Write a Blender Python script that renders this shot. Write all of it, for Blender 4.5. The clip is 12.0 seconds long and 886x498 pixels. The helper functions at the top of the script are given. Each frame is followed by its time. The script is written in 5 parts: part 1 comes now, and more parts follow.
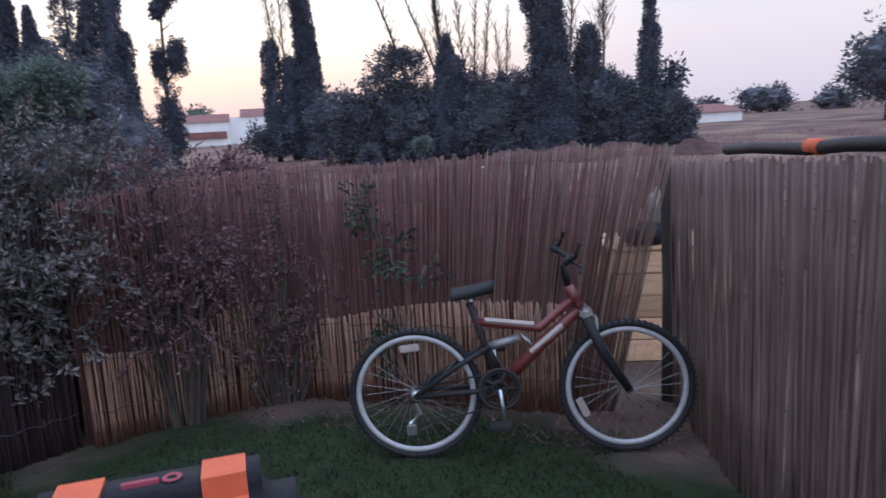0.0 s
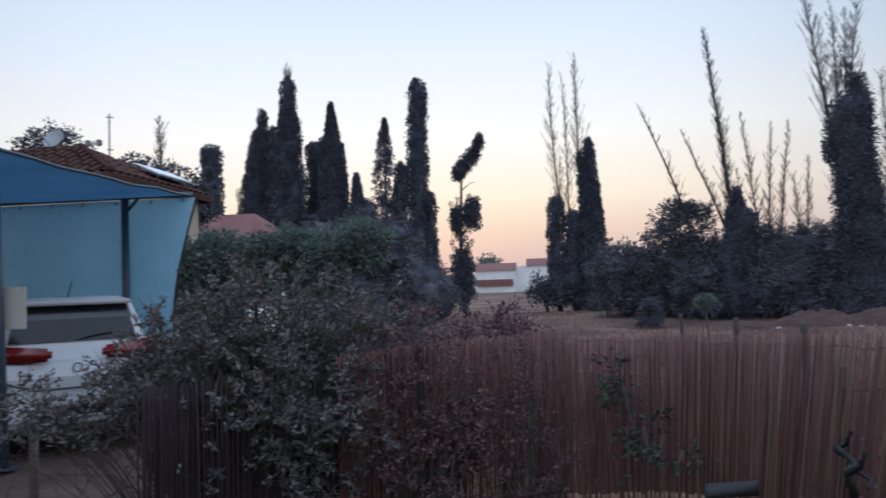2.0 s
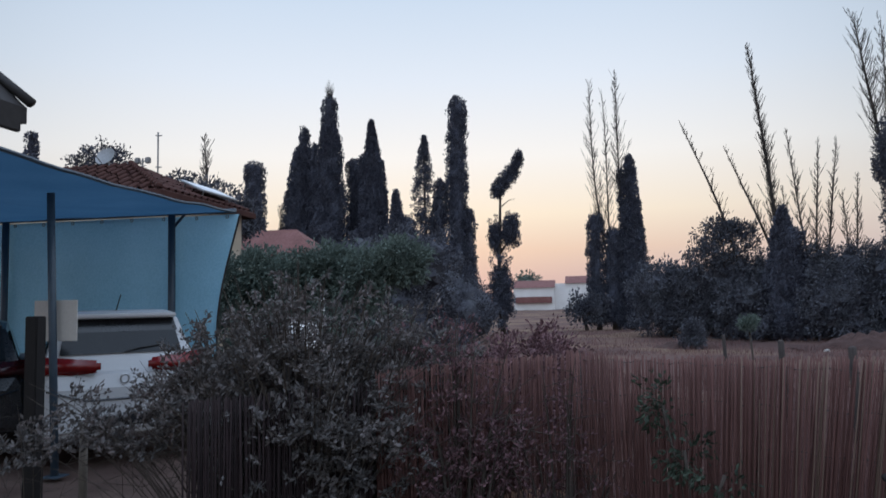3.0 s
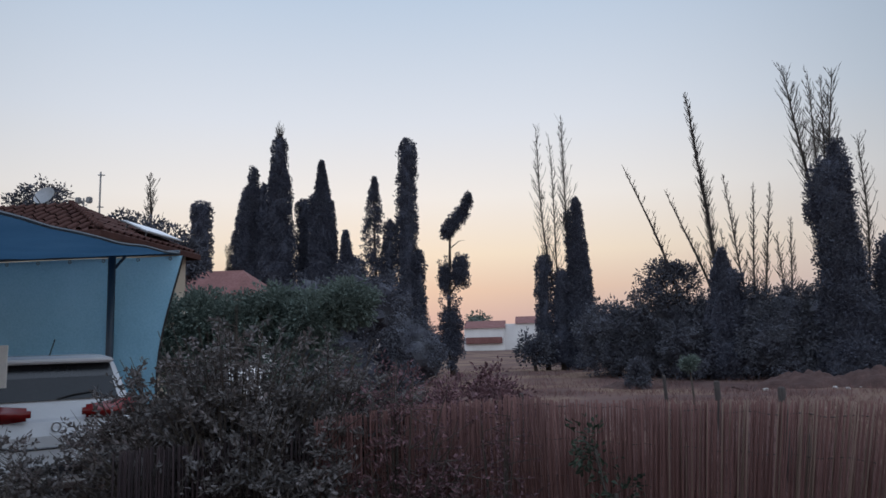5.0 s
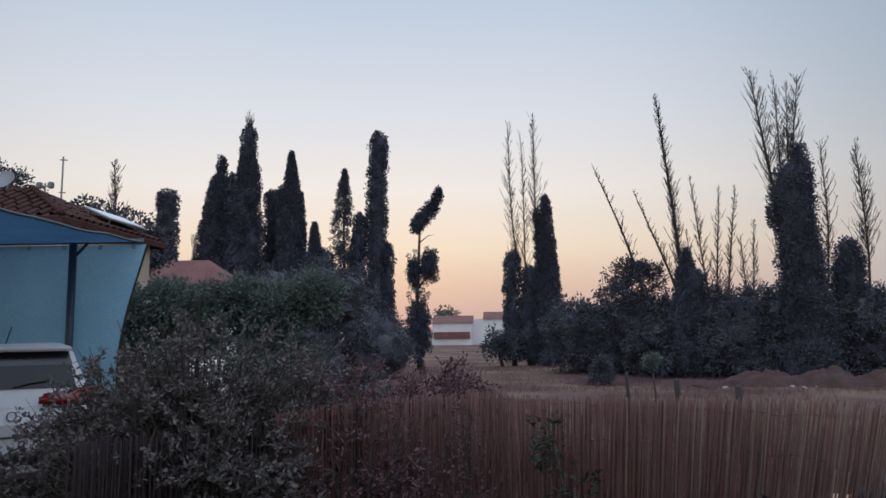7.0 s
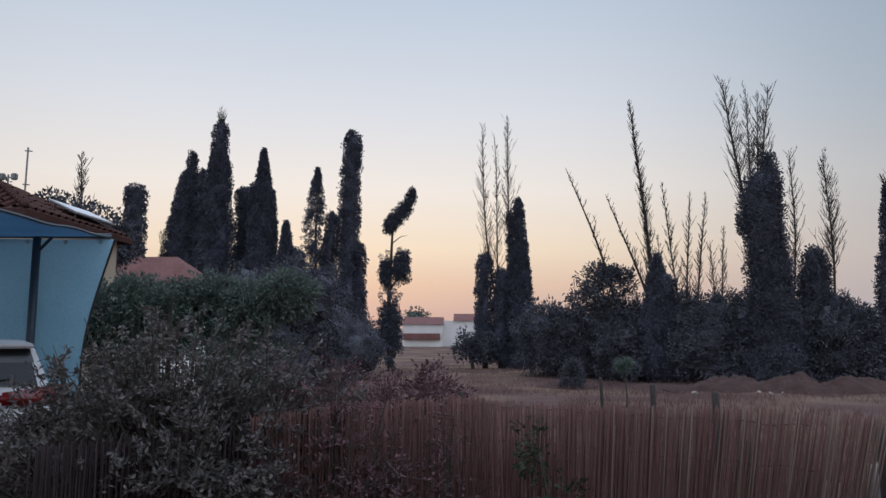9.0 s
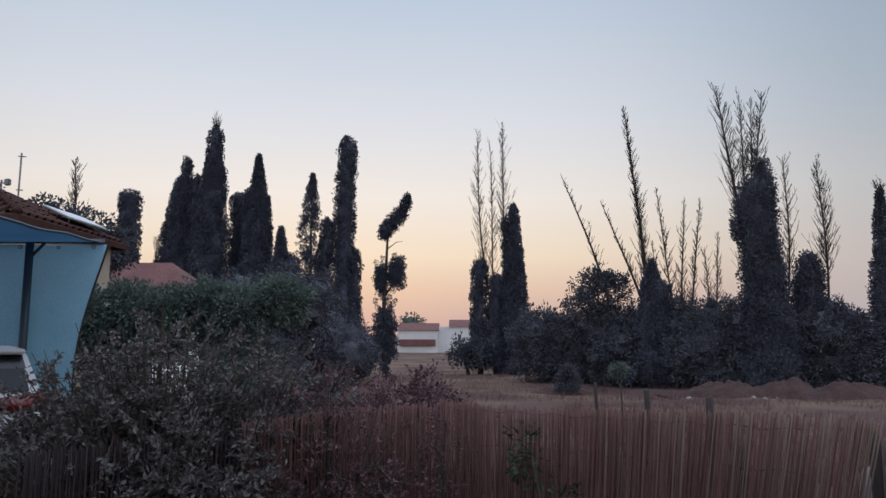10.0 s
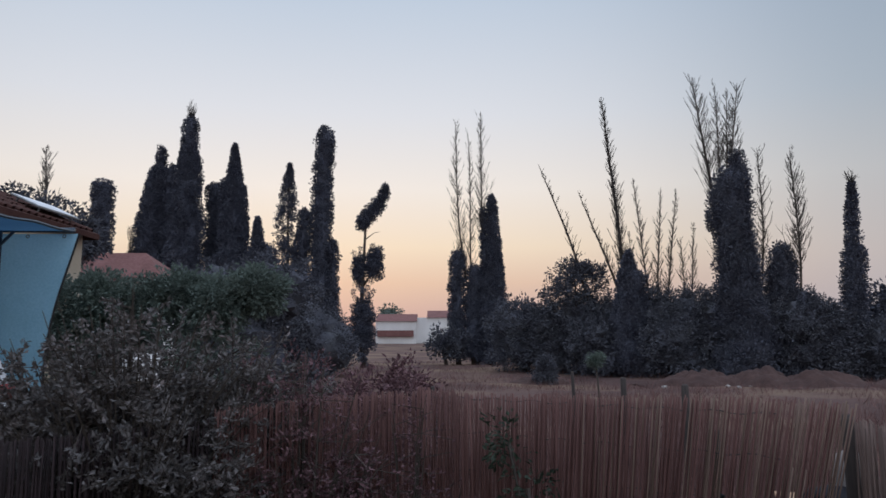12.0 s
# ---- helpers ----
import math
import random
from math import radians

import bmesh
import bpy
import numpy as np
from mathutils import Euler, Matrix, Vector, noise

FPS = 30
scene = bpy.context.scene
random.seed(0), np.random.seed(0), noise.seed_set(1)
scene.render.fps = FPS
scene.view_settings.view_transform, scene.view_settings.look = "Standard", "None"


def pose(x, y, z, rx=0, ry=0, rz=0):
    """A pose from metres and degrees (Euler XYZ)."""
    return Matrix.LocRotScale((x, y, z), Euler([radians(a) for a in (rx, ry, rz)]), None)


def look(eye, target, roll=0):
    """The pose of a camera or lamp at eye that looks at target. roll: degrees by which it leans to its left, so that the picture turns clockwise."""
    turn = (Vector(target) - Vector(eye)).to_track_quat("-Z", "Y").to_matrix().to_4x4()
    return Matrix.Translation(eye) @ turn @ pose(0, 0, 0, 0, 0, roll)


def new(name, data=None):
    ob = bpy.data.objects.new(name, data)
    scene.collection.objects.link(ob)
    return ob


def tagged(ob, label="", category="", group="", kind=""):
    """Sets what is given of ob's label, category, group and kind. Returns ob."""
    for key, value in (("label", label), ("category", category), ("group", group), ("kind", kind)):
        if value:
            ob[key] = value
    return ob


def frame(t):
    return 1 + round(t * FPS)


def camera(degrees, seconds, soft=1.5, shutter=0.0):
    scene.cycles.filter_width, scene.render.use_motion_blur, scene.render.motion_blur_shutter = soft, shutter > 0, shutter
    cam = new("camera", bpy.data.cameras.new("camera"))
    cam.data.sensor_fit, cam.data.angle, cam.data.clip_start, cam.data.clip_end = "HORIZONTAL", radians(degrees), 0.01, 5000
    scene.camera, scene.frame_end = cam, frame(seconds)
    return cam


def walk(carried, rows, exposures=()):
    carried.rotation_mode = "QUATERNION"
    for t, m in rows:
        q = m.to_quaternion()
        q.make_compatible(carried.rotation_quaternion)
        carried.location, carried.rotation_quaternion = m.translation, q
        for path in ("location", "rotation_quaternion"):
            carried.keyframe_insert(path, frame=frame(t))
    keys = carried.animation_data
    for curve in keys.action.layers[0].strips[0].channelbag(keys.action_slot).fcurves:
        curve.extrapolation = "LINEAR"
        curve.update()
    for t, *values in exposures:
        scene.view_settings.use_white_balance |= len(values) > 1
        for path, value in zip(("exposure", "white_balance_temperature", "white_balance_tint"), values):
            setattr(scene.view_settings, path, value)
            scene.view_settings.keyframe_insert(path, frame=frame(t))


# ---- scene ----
cam = camera(64.0, 12.0, soft=1.5, shutter=0.7)
# seconds, eye, heading to the left, tilt up, lean
PATH = [
    (0.0, -0.313, -0.019, 1.665, -14.07, -10.09, -3.35),
    (0.1, -0.303, 0.000, 1.669, -13.30, -10.05, -3.65),
    (0.3, -0.280, 0.030, 1.677, -10.05, -9.00, -4.85),
    (0.5, -0.235, 0.020, 1.700, -5.79, -6.33, -3.75),
    (0.7, -0.190, 0.005, 1.713, -0.30, -3.95, -1.85),
    (0.8, -0.175, -0.005, 1.722, 2.09, -3.37, -1.25),
    (0.9, -0.165, -0.012, 1.733, 4.50, -2.95, -1.20),
    (1.0, -0.159, -0.020, 1.746, 5.81, -2.80, -1.15),
    (1.2, -0.152, -0.025, 1.768, 6.10, -1.48, -1.55),
    (1.3, -0.148, -0.030, 1.778, 5.85, -0.60, -1.85),
    (1.5, -0.142, -0.037, 1.794, 4.21, 1.72, -2.02),
    (1.8, -0.150, -0.042, 1.788, 6.33, 3.02, -2.02),
    (2.0, -0.156, -0.046, 1.780, 7.73, 2.86, -1.85),
    (2.5, -0.169, -0.062, 1.788, 11.24, 3.24, -1.44),
    (2.7, -0.163, -0.072, 1.790, 11.33, 3.42, -1.34),
    (3.0, -0.155, -0.087, 1.793, 10.80, 4.27, -1.19),
    (3.2, -0.146, -0.094, 1.796, 10.65, 5.14, -1.19),
    (4.8, -0.075, -0.152, 1.820, 7.18, 7.58, -1.67),
    (5.0, -0.066, -0.159, 1.823, 6.77, 7.42, -1.47),
    (5.5, -0.064, -0.155, 1.825, 6.07, 7.35, -1.03),
    (6.0, -0.054, -0.161, 1.826, 5.51, 7.13, -0.93),
    (6.5, -0.049, -0.145, 1.821, 5.14, 6.64, -0.80),
    (7.0, -0.040, -0.170, 1.826, 4.32, 6.92, -0.52),
    (7.2, -0.049, -0.158, 1.827, 3.82, 7.02, -0.47),
    (8.8, -0.119, -0.065, 1.835, 1.77, 7.10, 0.26),
    (9.0, -0.128, -0.053, 1.836, 1.98, 7.03, 0.26),
    (9.5, -0.124, -0.056, 1.828, 1.73, 7.49, -0.10),
    (10.0, -0.112, -0.049, 1.828, 1.61, 7.51, 0.19),
    (10.5, -0.118, -0.044, 1.822, 0.94, 7.78, 0.15),
    (11.0, -0.112, -0.034, 1.816, 0.80, 7.33, 0.28),
    (11.5, -0.095, -0.040, 1.816, 0.78, 6.76, 0.21),
    (12.0, -0.105, 0.000, 1.804, -0.16, 6.80, 0.00),
]


def held(t, x, y, z, yaw, tilt, lean):
    a, b = radians(yaw), radians(tilt)
    way = (-math.sin(a) * math.cos(b), math.cos(a) * math.cos(b), math.sin(b))
    return t, look((x, y, z), (x + way[0], y + way[1], z + way[2]), lean)


# stops, kelvin, tint
EXPOSURES = [(0.0, 0.85, 5850, 14), (0.5, 0.85, 5850, 12), (1.0, 0.8, 5850, 9), (1.5, 0.55, 5850, 8), (2.5, 0.25, 6000, 7), (3.2, 0.2, 6050, 7), (5.0, 0.06, 6230, 9), (12.0, 0.05, 6440, 10)]
walk(cam, [held(*row) for row in PATH], EXPOSURES)

# ---- world and light ----
SUN_AZ = -12.0   # the afterglow, degrees to the right of straight ahead
world = bpy.data.worlds.new("dusk")
scene.world = world
world.use_nodes = True
wn, wl = world.node_tree.nodes, world.node_tree.links


def sky_ramp(source, stops):
    r = wn.new("ShaderNodeValToRGB")
    wl.new(source, r.inputs[0])
    while len(r.color_ramp.elements) < len(stops):
        r.color_ramp.elements.new(0.5)
    for e, (p, c) in zip(r.color_ramp.elements, stops):
        e.position, e.color = p, (*c, 1)
    return r.outputs[0]


way = wn.new("ShaderNodeTexCoord").outputs["Generated"]
split = wn.new("ShaderNodeSeparateXYZ")
wl.new(way, split.inputs[0])
# zenith, out of view, raised above its natural brightness as added fill
glow_side = sky_ramp(split.outputs["Z"], [(0.0, (0.45, 0.33, 0.34)), (0.03, (0.53, 0.38, 0.36)), (0.07, (0.70, 0.50, 0.39)), (0.12, (0.83, 0.68, 0.525)), (0.2, (0.83, 0.765, 0.71)), (0.3, (0.69, 0.705, 0.75)), (0.45, (0.5, 0.58, 0.69)), (1.0, (0.88, 1.0, 1.26))])
far_side = sky_ramp(split.outputs["Z"], [(0.0, (0.4, 0.36, 0.4)), (0.1, (0.49, 0.44, 0.435)), (0.2, (0.47, 0.475, 0.49)), (0.3, (0.375, 0.43, 0.495)), (0.45, (0.3, 0.375, 0.475)), (1.0, (0.88, 1.0, 1.26))])
toward = wn.new("ShaderNodeVectorMath")
toward.operation = "DOT_PRODUCT"
flat = wn.new("ShaderNodeVectorMath")
flat.operation = "MULTIPLY"
flat.inputs[1].default_value = (1, 1, 0)
wl.new(way, flat.inputs[0])
level = wn.new("ShaderNodeVectorMath")
level.operation = "NORMALIZE"
wl.new(flat.outputs[0], level.inputs[0])
wl.new(level.outputs[0], toward.inputs[0])
toward.inputs[1].default_value = (math.sin(radians(SUN_AZ)), math.cos(radians(SUN_AZ)), 0)
share = wn.new("ShaderNodeMapRange")
share.interpolation_type = "SMOOTHSTEP"
share.inputs["From Min"].default_value, share.inputs["From Max"].default_value = 0.68, 1.0
wl.new(toward.outputs["Value"], share.inputs[0])
dome = wn.new("ShaderNodeMix")
dome.data_type = "RGBA"
wl.new(share.outputs[0], dome.inputs["Factor"])
wl.new(far_side, dome.inputs["A"])
wl.new(glow_side, dome.inputs["B"])
# the unseen sky opposite the afterglow, behind the yard, raised as added fill
behind = wn.new("ShaderNodeMapRange")
behind.interpolation_type = "SMOOTHSTEP"
behind.inputs["From Min"].default_value, behind.inputs["From Max"].default_value = 0.25, -0.5
behind.inputs["To Min"].default_value, behind.inputs["To Max"].default_value = 1.0, 1.55
wl.new(toward.outputs["Value"], behind.inputs[0])
raised_sky = wn.new("ShaderNodeVectorMath")
raised_sky.operation = "SCALE"
wl.new(dome.outputs["Result"], raised_sky.inputs[0])
wl.new(behind.outputs[0], raised_sky.inputs["Scale"])
air = wn.new("ShaderNodeTexSky")
air.sky_type = "NISHITA"
air.sun_disc = False
air.sun_elevation, air.sun_rotation = radians(3.0), radians(SUN_AZ)
thin = wn.new("ShaderNodeVectorMath")
thin.operation = "SCALE"
thin.inputs["Scale"].default_value = 0.004
wl.new(air.outputs[0], thin.inputs[0])
total = wn.new("ShaderNodeVectorMath")
wl.new(raised_sky.outputs[0], total.inputs[0])
wl.new(thin.outputs[0], total.inputs[1])
wl.new(total.outputs[0], wn["Background"].inputs[0])
wn["Background"].inputs[1].default_value = 1.0
sun = new("sun", bpy.data.lights.new("sun", "SUN"))
sun.data.energy, sun.data.angle, sun.data.color = 0.25, radians(20), (1.0, 0.75, 0.58)
sun.matrix_world = look((80 * math.sin(radians(SUN_AZ)), 80 * math.cos(radians(SUN_AZ)), 9), (0, 0, 1))


# ---- materials ----
def material(name, colours, rough=0.8, scale=3.0, fine=40.0, bump=0.2, metal=0.0, island=0.0, piece=0.0, spec=0.3, translucent=0.0, stretch=(1, 1, 1)):
    """Colours mixed by coarse and fine noise, with relief; island and piece vary the brightness of joined and single pieces."""
    m = bpy.data.materials.new(name)
    m.use_nodes = True
    n, l = m.node_tree.nodes, m.node_tree.links
    bsdf = n["Principled BSDF"]
    where = n.new("ShaderNodeTexCoord")
    mapping = n.new("ShaderNodeMapping")
    mapping.inputs["Scale"].default_value = stretch
    l.new(where.outputs["Object"], mapping.inputs[0])
    coarse, grain = n.new("ShaderNodeTexNoise"), n.new("ShaderNodeTexNoise")
    coarse.inputs["Scale"].default_value, coarse.inputs["Detail"].default_value = scale, 5
    grain.inputs["Scale"].default_value, grain.inputs["Detail"].default_value = fine, 4
    l.new(mapping.outputs[0], coarse.inputs["Vector"])
    l.new(mapping.outputs[0], grain.inputs["Vector"])
    both = n.new("ShaderNodeMath")
    both.operation = "MULTIPLY_ADD"
    l.new(grain.outputs[0], both.inputs[0])
    both.inputs[1].default_value = 0.45
    half = n.new("ShaderNodeMath")
    half.operation = "MULTIPLY"
    half.inputs[1].default_value = 0.55
    l.new(coarse.outputs[0], half.inputs[0])
    l.new(half.outputs[0], both.inputs[2])
    ramp = n.new("ShaderNodeValToRGB")
    l.new(both.outputs[0], ramp.inputs[0])
    els = ramp.color_ramp.elements
    while len(els) < len(colours):
        els.new(0.5)
    for i, c in enumerate(colours):
        els[i].position = 0.32 + 0.36 * i / max(1, len(colours) - 1)
        els[i].color = (*c, 1)
    colour = ramp.outputs[0]
    if island or piece:
        source = n.new("ShaderNodeNewGeometry").outputs["Random Per Island"] if island else n.new("ShaderNodeObjectInfo").outputs["Random"]
        span = n.new("ShaderNodeMapRange")
        amount = island or piece
        span.inputs["To Min"].default_value, span.inputs["To Max"].default_value = 1 - amount, 1 + amount
        l.new(source, span.inputs[0])
        tone = n.new("ShaderNodeHueSaturation")
        l.new(span.outputs[0], tone.inputs["Value"])
        l.new(colour, tone.inputs["Color"])
        colour = tone.outputs[0]
    l.new(colour, bsdf.inputs["Base Color"])
    spread = n.new("ShaderNodeMapRange")
    spread.inputs["To Min"].default_value, spread.inputs["To Max"].default_value = max(0, rough - 0.12), min(1, rough + 0.12)
    l.new(coarse.outputs[0], spread.inputs[0])
    l.new(spread.outputs[0], bsdf.inputs["Roughness"])
    bsdf.inputs["Metallic"].default_value = metal
    bsdf.inputs["Specular IOR Level"].default_value = spec
    if bump:
        relief = n.new("ShaderNodeBump")
        relief.inputs["Strength"].default_value, relief.inputs["Distance"].default_value = bump, 0.02
        l.new(both.outputs[0], relief.inputs["Height"])
        l.new(relief.outputs[0], bsdf.inputs["Normal"])
    if translucent:
        thin, blend = n.new("ShaderNodeBsdfTranslucent"), n.new("ShaderNodeMixShader")
        l.new(colour, thin.inputs[0])
        blend.inputs[0].default_value = translucent
        l.new(bsdf.outputs[0], blend.inputs[1])
        l.new(thin.outputs[0], blend.inputs[2])
        l.new(blend.outputs[0], n["Material Output"].inputs[0])
    return m


# Far foliage lifted and blued: the haze is put into these three colours.
M_CYPRESS = material("hazed_cypress_foliage", [(0.073, 0.077, 0.105), (0.097, 0.103, 0.132), (0.124, 0.129, 0.159)], 0.85, 1.2, 9, 0, island=0.1, spec=0.1)
M_HEDGE = material("hazed_dark_foliage", [(0.073, 0.073, 0.093), (0.098, 0.101, 0.119), (0.126, 0.129, 0.140)], 0.85, 1.0, 8, 0, island=0.1, spec=0.1)
M_IVY = material("hazed_ivy_foliage", [(0.067, 0.071, 0.097), (0.091, 0.096, 0.121), (0.117, 0.121, 0.142)], 0.8, 1.0, 8, 0, island=0.1, spec=0.1)
M_SHRUB = material("green_shrub_foliage", [(0.095, 0.12, 0.105), (0.13, 0.162, 0.138), (0.165, 0.2, 0.165)], 0.75, 1.5, 12, 0, island=0.18, spec=0.2, translucent=0.15)
M_LEAF = material("bush_leaf", [(0.076, 0.073, 0.075), (0.125, 0.113, 0.109), (0.207, 0.168, 0.162)], 0.5, 3, 30, 0.1, island=0.32, spec=0.28, translucent=0.12)
M_CLIMBER = material("climber_leaf", [(0.030, 0.041, 0.030), (0.045, 0.060, 0.041), (0.060, 0.079, 0.053)], 0.65, 4, 40, 0.1, island=0.3, spec=0.25, translucent=0.12)
M_DRYLEAF = material("dry_leaf", [(0.093, 0.052, 0.059), (0.145, 0.081, 0.089), (0.207, 0.117, 0.123)], 0.75, 4, 40, 0.1, island=0.35, spec=0.2, translucent=0.12)
M_BARK = material("bark", [(0.04, 0.032, 0.027), (0.075, 0.06, 0.05), (0.11, 0.09, 0.075)], 0.9, 5, 50, 0.5, stretch=(1, 1, 0.25))
M_TWIG = material("grey_twig", [(0.035, 0.031, 0.029), (0.055, 0.049, 0.045), (0.08, 0.07, 0.062)], 0.85, 4, 40, 0.2)
M_REED = material("dry_reed", [(0.090, 0.042, 0.037), (0.131, 0.063, 0.055), (0.189, 0.097, 0.082)], 0.75, 7, 70, 0.3, piece=0.13, stretch=(1, 1, 0.12))
M_TAN = material("tan_reed", [(0.215, 0.116, 0.082), (0.309, 0.176, 0.121), (0.412, 0.250, 0.173)], 0.7, 7, 70, 0.3, piece=0.2, stretch=(1, 1, 0.12))
M_STRAWREED = material("straw_reed", [(0.134, 0.088, 0.069), (0.186, 0.124, 0.096), (0.236, 0.163, 0.126)], 0.65, 7, 70, 0.3, piece=0.13, stretch=(1, 1, 0.12))
M_REEDS = material("dry_reed_joined", [(0.090, 0.042, 0.037), (0.131, 0.063, 0.055), (0.189, 0.097, 0.082)], 0.75, 7, 70, 0.3, island=0.13, stretch=(1, 1, 0.12))
M_DARKREED = material("weathered_brushwood", [(0.110, 0.075, 0.065), (0.172, 0.121, 0.103), (0.243, 0.174, 0.147)], 0.85, 6, 60, 0.3, piece=0.28, stretch=(1, 1, 0.12))
M_DARKREEDS = material("weathered_brushwood_joined", [(0.110, 0.075, 0.065), (0.172, 0.121, 0.103), (0.243, 0.174, 0.147)], 0.85, 6, 60, 0.3, island=0.28, stretch=(1, 1, 0.12))
# Brushwood darkened in colour for the shade below the bush.
M_SHADYREED = material("shade_toned_brushwood", [(0.020, 0.015, 0.015), (0.033, 0.021, 0.022), (0.051, 0.034, 0.035)], 0.85, 6, 60, 0.3, piece=0.4, stretch=(1, 1, 0.12))
M_WIRE = material("galvanised_wire", [(0.05, 0.045, 0.042), (0.09, 0.08, 0.075)], 0.7, 6, 60, 0.1, metal=0.4)
M_WOODPOST = material("weathered_post", [(0.07, 0.058, 0.048), (0.13, 0.11, 0.09), (0.19, 0.16, 0.13)], 0.9, 5, 50, 0.4, stretch=(1, 1, 0.15))
M_OLDPOST = material("sun_greyed_post", [(0.035, 0.028, 0.026), (0.06, 0.05, 0.046), (0.09, 0.075, 0.068)], 0.9, 5, 50, 0.4, stretch=(1, 1, 0.15))
M_DARKPOST = material("dark_stained_post", [(0.012, 0.011, 0.011), (0.021, 0.018, 0.018)], 0.75, 5, 50, 0.3, stretch=(1, 1, 0.15))
M_STRAW = material("dry_grass_blade", [(0.108, 0.061, 0.058), (0.166, 0.092, 0.084), (0.233, 0.134, 0.112)], 0.8, 0.25, 3, 0, island=0.4, translucent=0.15)
M_GRASS = material("green_grass_blade", [(0.017, 0.024, 0.012), (0.024, 0.035, 0.017), (0.038, 0.045, 0.023)], 0.7, 1.0, 8, 0, island=0.35, spec=0.15, translucent=0.2)
M_MOUND = material("bare_soil", [(0.046, 0.026, 0.023), (0.071, 0.041, 0.036), (0.103, 0.061, 0.052)], 0.95, 2.2, 22, 1.0)
M_STONE = material("pale_stone", [(0.35, 0.33, 0.3), (0.5, 0.48, 0.45)], 0.85, 4, 40, 0.4)
M_TARP = material("blue_tarpaulin", [(0.292, 0.568, 0.726), (0.365, 0.661, 0.827), (0.437, 0.74, 0.915)], 0.55, 0.8, 30, 0.15, translucent=0.35)
M_SHADE = material("blue_shade_cloth", [(0.055, 0.15, 0.27), (0.08, 0.19, 0.325), (0.105, 0.235, 0.385)], 0.8, 0.9, 60, 0.15, spec=0.15, translucent=0.25)
M_BLUEPOLE = material("dark_blue_painted_steel", [(0.03, 0.05, 0.075), (0.05, 0.075, 0.1)], 0.45, 6, 50, 0.1, spec=0.5)
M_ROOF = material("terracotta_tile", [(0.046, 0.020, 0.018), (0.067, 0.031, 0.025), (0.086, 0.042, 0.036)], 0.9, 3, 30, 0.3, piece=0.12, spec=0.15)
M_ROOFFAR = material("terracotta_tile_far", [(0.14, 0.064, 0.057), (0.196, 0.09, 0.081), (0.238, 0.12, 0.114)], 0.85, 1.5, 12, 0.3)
M_PLASTER = material("beige_plaster", [(0.42, 0.34, 0.25), (0.5, 0.42, 0.32), (0.56, 0.48, 0.38)], 0.9, 1.5, 40, 0.2)
M_WHITEWALL = material("white_plaster", [(0.62, 0.6, 0.58), (0.74, 0.72, 0.7), (0.8, 0.79, 0.77)], 0.9, 0.6, 20, 0.15)
M_DARKEAVE = material("dark_fascia", [(0.025, 0.023, 0.023), (0.045, 0.04, 0.038)], 0.7, 3, 30, 0.2)
M_CARWHITE = material("white_car_paint", [(0.434, 0.44, 0.453), (0.484, 0.49, 0.496)], 0.22, 2, 60, 0.0, spec=0.6)
M_CARDARK = material("dark_car_paint", [(0.012, 0.013, 0.016), (0.02, 0.022, 0.026)], 0.22, 2, 60, 0.0, spec=0.6)
M_CARGLASS = material("tinted_car_glass", [(0.012, 0.015, 0.018), (0.02, 0.023, 0.027)], 0.14, 2, 30, 0.0, spec=0.3)
M_REDLENS = material("red_lamp_lens", [(0.126, 0.005, 0.006), (0.176, 0.008, 0.008)], 0.2, 8, 60, 0.0, spec=0.6)
M_SMOKEDLENS = material("smoked_lamp_lens", [(0.03, 0.004, 0.005), (0.045, 0.006, 0.007)], 0.2, 8, 60, 0.0, spec=0.5)
M_BLACK = material("black_rubber", [(0.012, 0.012, 0.013), (0.025, 0.025, 0.026)], 0.65, 8, 70, 0.2)
M_STEEL = material("scuffed_alloy", [(0.4, 0.41, 0.42), (0.55, 0.56, 0.57)], 0.35, 8, 70, 0.1, metal=0.9)
M_RIM = material("brushed_pale_rim", [(0.36, 0.35, 0.36), (0.5, 0.49, 0.5)], 0.45, 8, 70, 0.1, metal=0.2, spec=0.5)
M_RED = material("red_bike_paint", [(0.1, 0.022, 0.021), (0.16, 0.035, 0.032)], 0.35, 8, 60, 0.05, spec=0.5)
M_DECAL = material("pale_decal", [(0.34, 0.27, 0.25), (0.44, 0.37, 0.34)], 0.4, 8, 60, 0.0)
M_ORANGE = material("orange_webbing", [(0.48, 0.09, 0.04), (0.6, 0.125, 0.055)], 0.7, 20, 200, 0.2)
M_BAG = material("black_nylon", [(0.007, 0.007, 0.010), (0.015, 0.014, 0.018)], 0.75, 12, 150, 0.3)
M_LOGO = material("dull_red_print", [(0.22, 0.04, 0.06), (0.28, 0.055, 0.075)], 0.6, 12, 100, 0.0)
M_TABLE = material("grey_plastic_table", [(0.2, 0.2, 0.2), (0.27, 0.27, 0.26)], 0.6, 5, 60, 0.1)
M_PLANK = material("tan_pine_plank", [(0.416, 0.250, 0.156), (0.559, 0.350, 0.216), (0.676, 0.450, 0.300)], 0.7, 4, 40, 0.3, piece=0.25, stretch=(0.2, 1, 1))
M_SACK = material("dusty_woven_sack", [(0.2, 0.175, 0.165), (0.3, 0.27, 0.255)], 0.85, 9, 90, 0.4)
M_PANEL = material("cream_board", [(0.5, 0.47, 0.43), (0.6, 0.57, 0.52)], 0.8, 2, 40, 0.1)
M_GALV = material("grey_metal", [(0.2, 0.2, 0.2), (0.32, 0.32, 0.32)], 0.5, 5, 40, 0.1, metal=0.6)
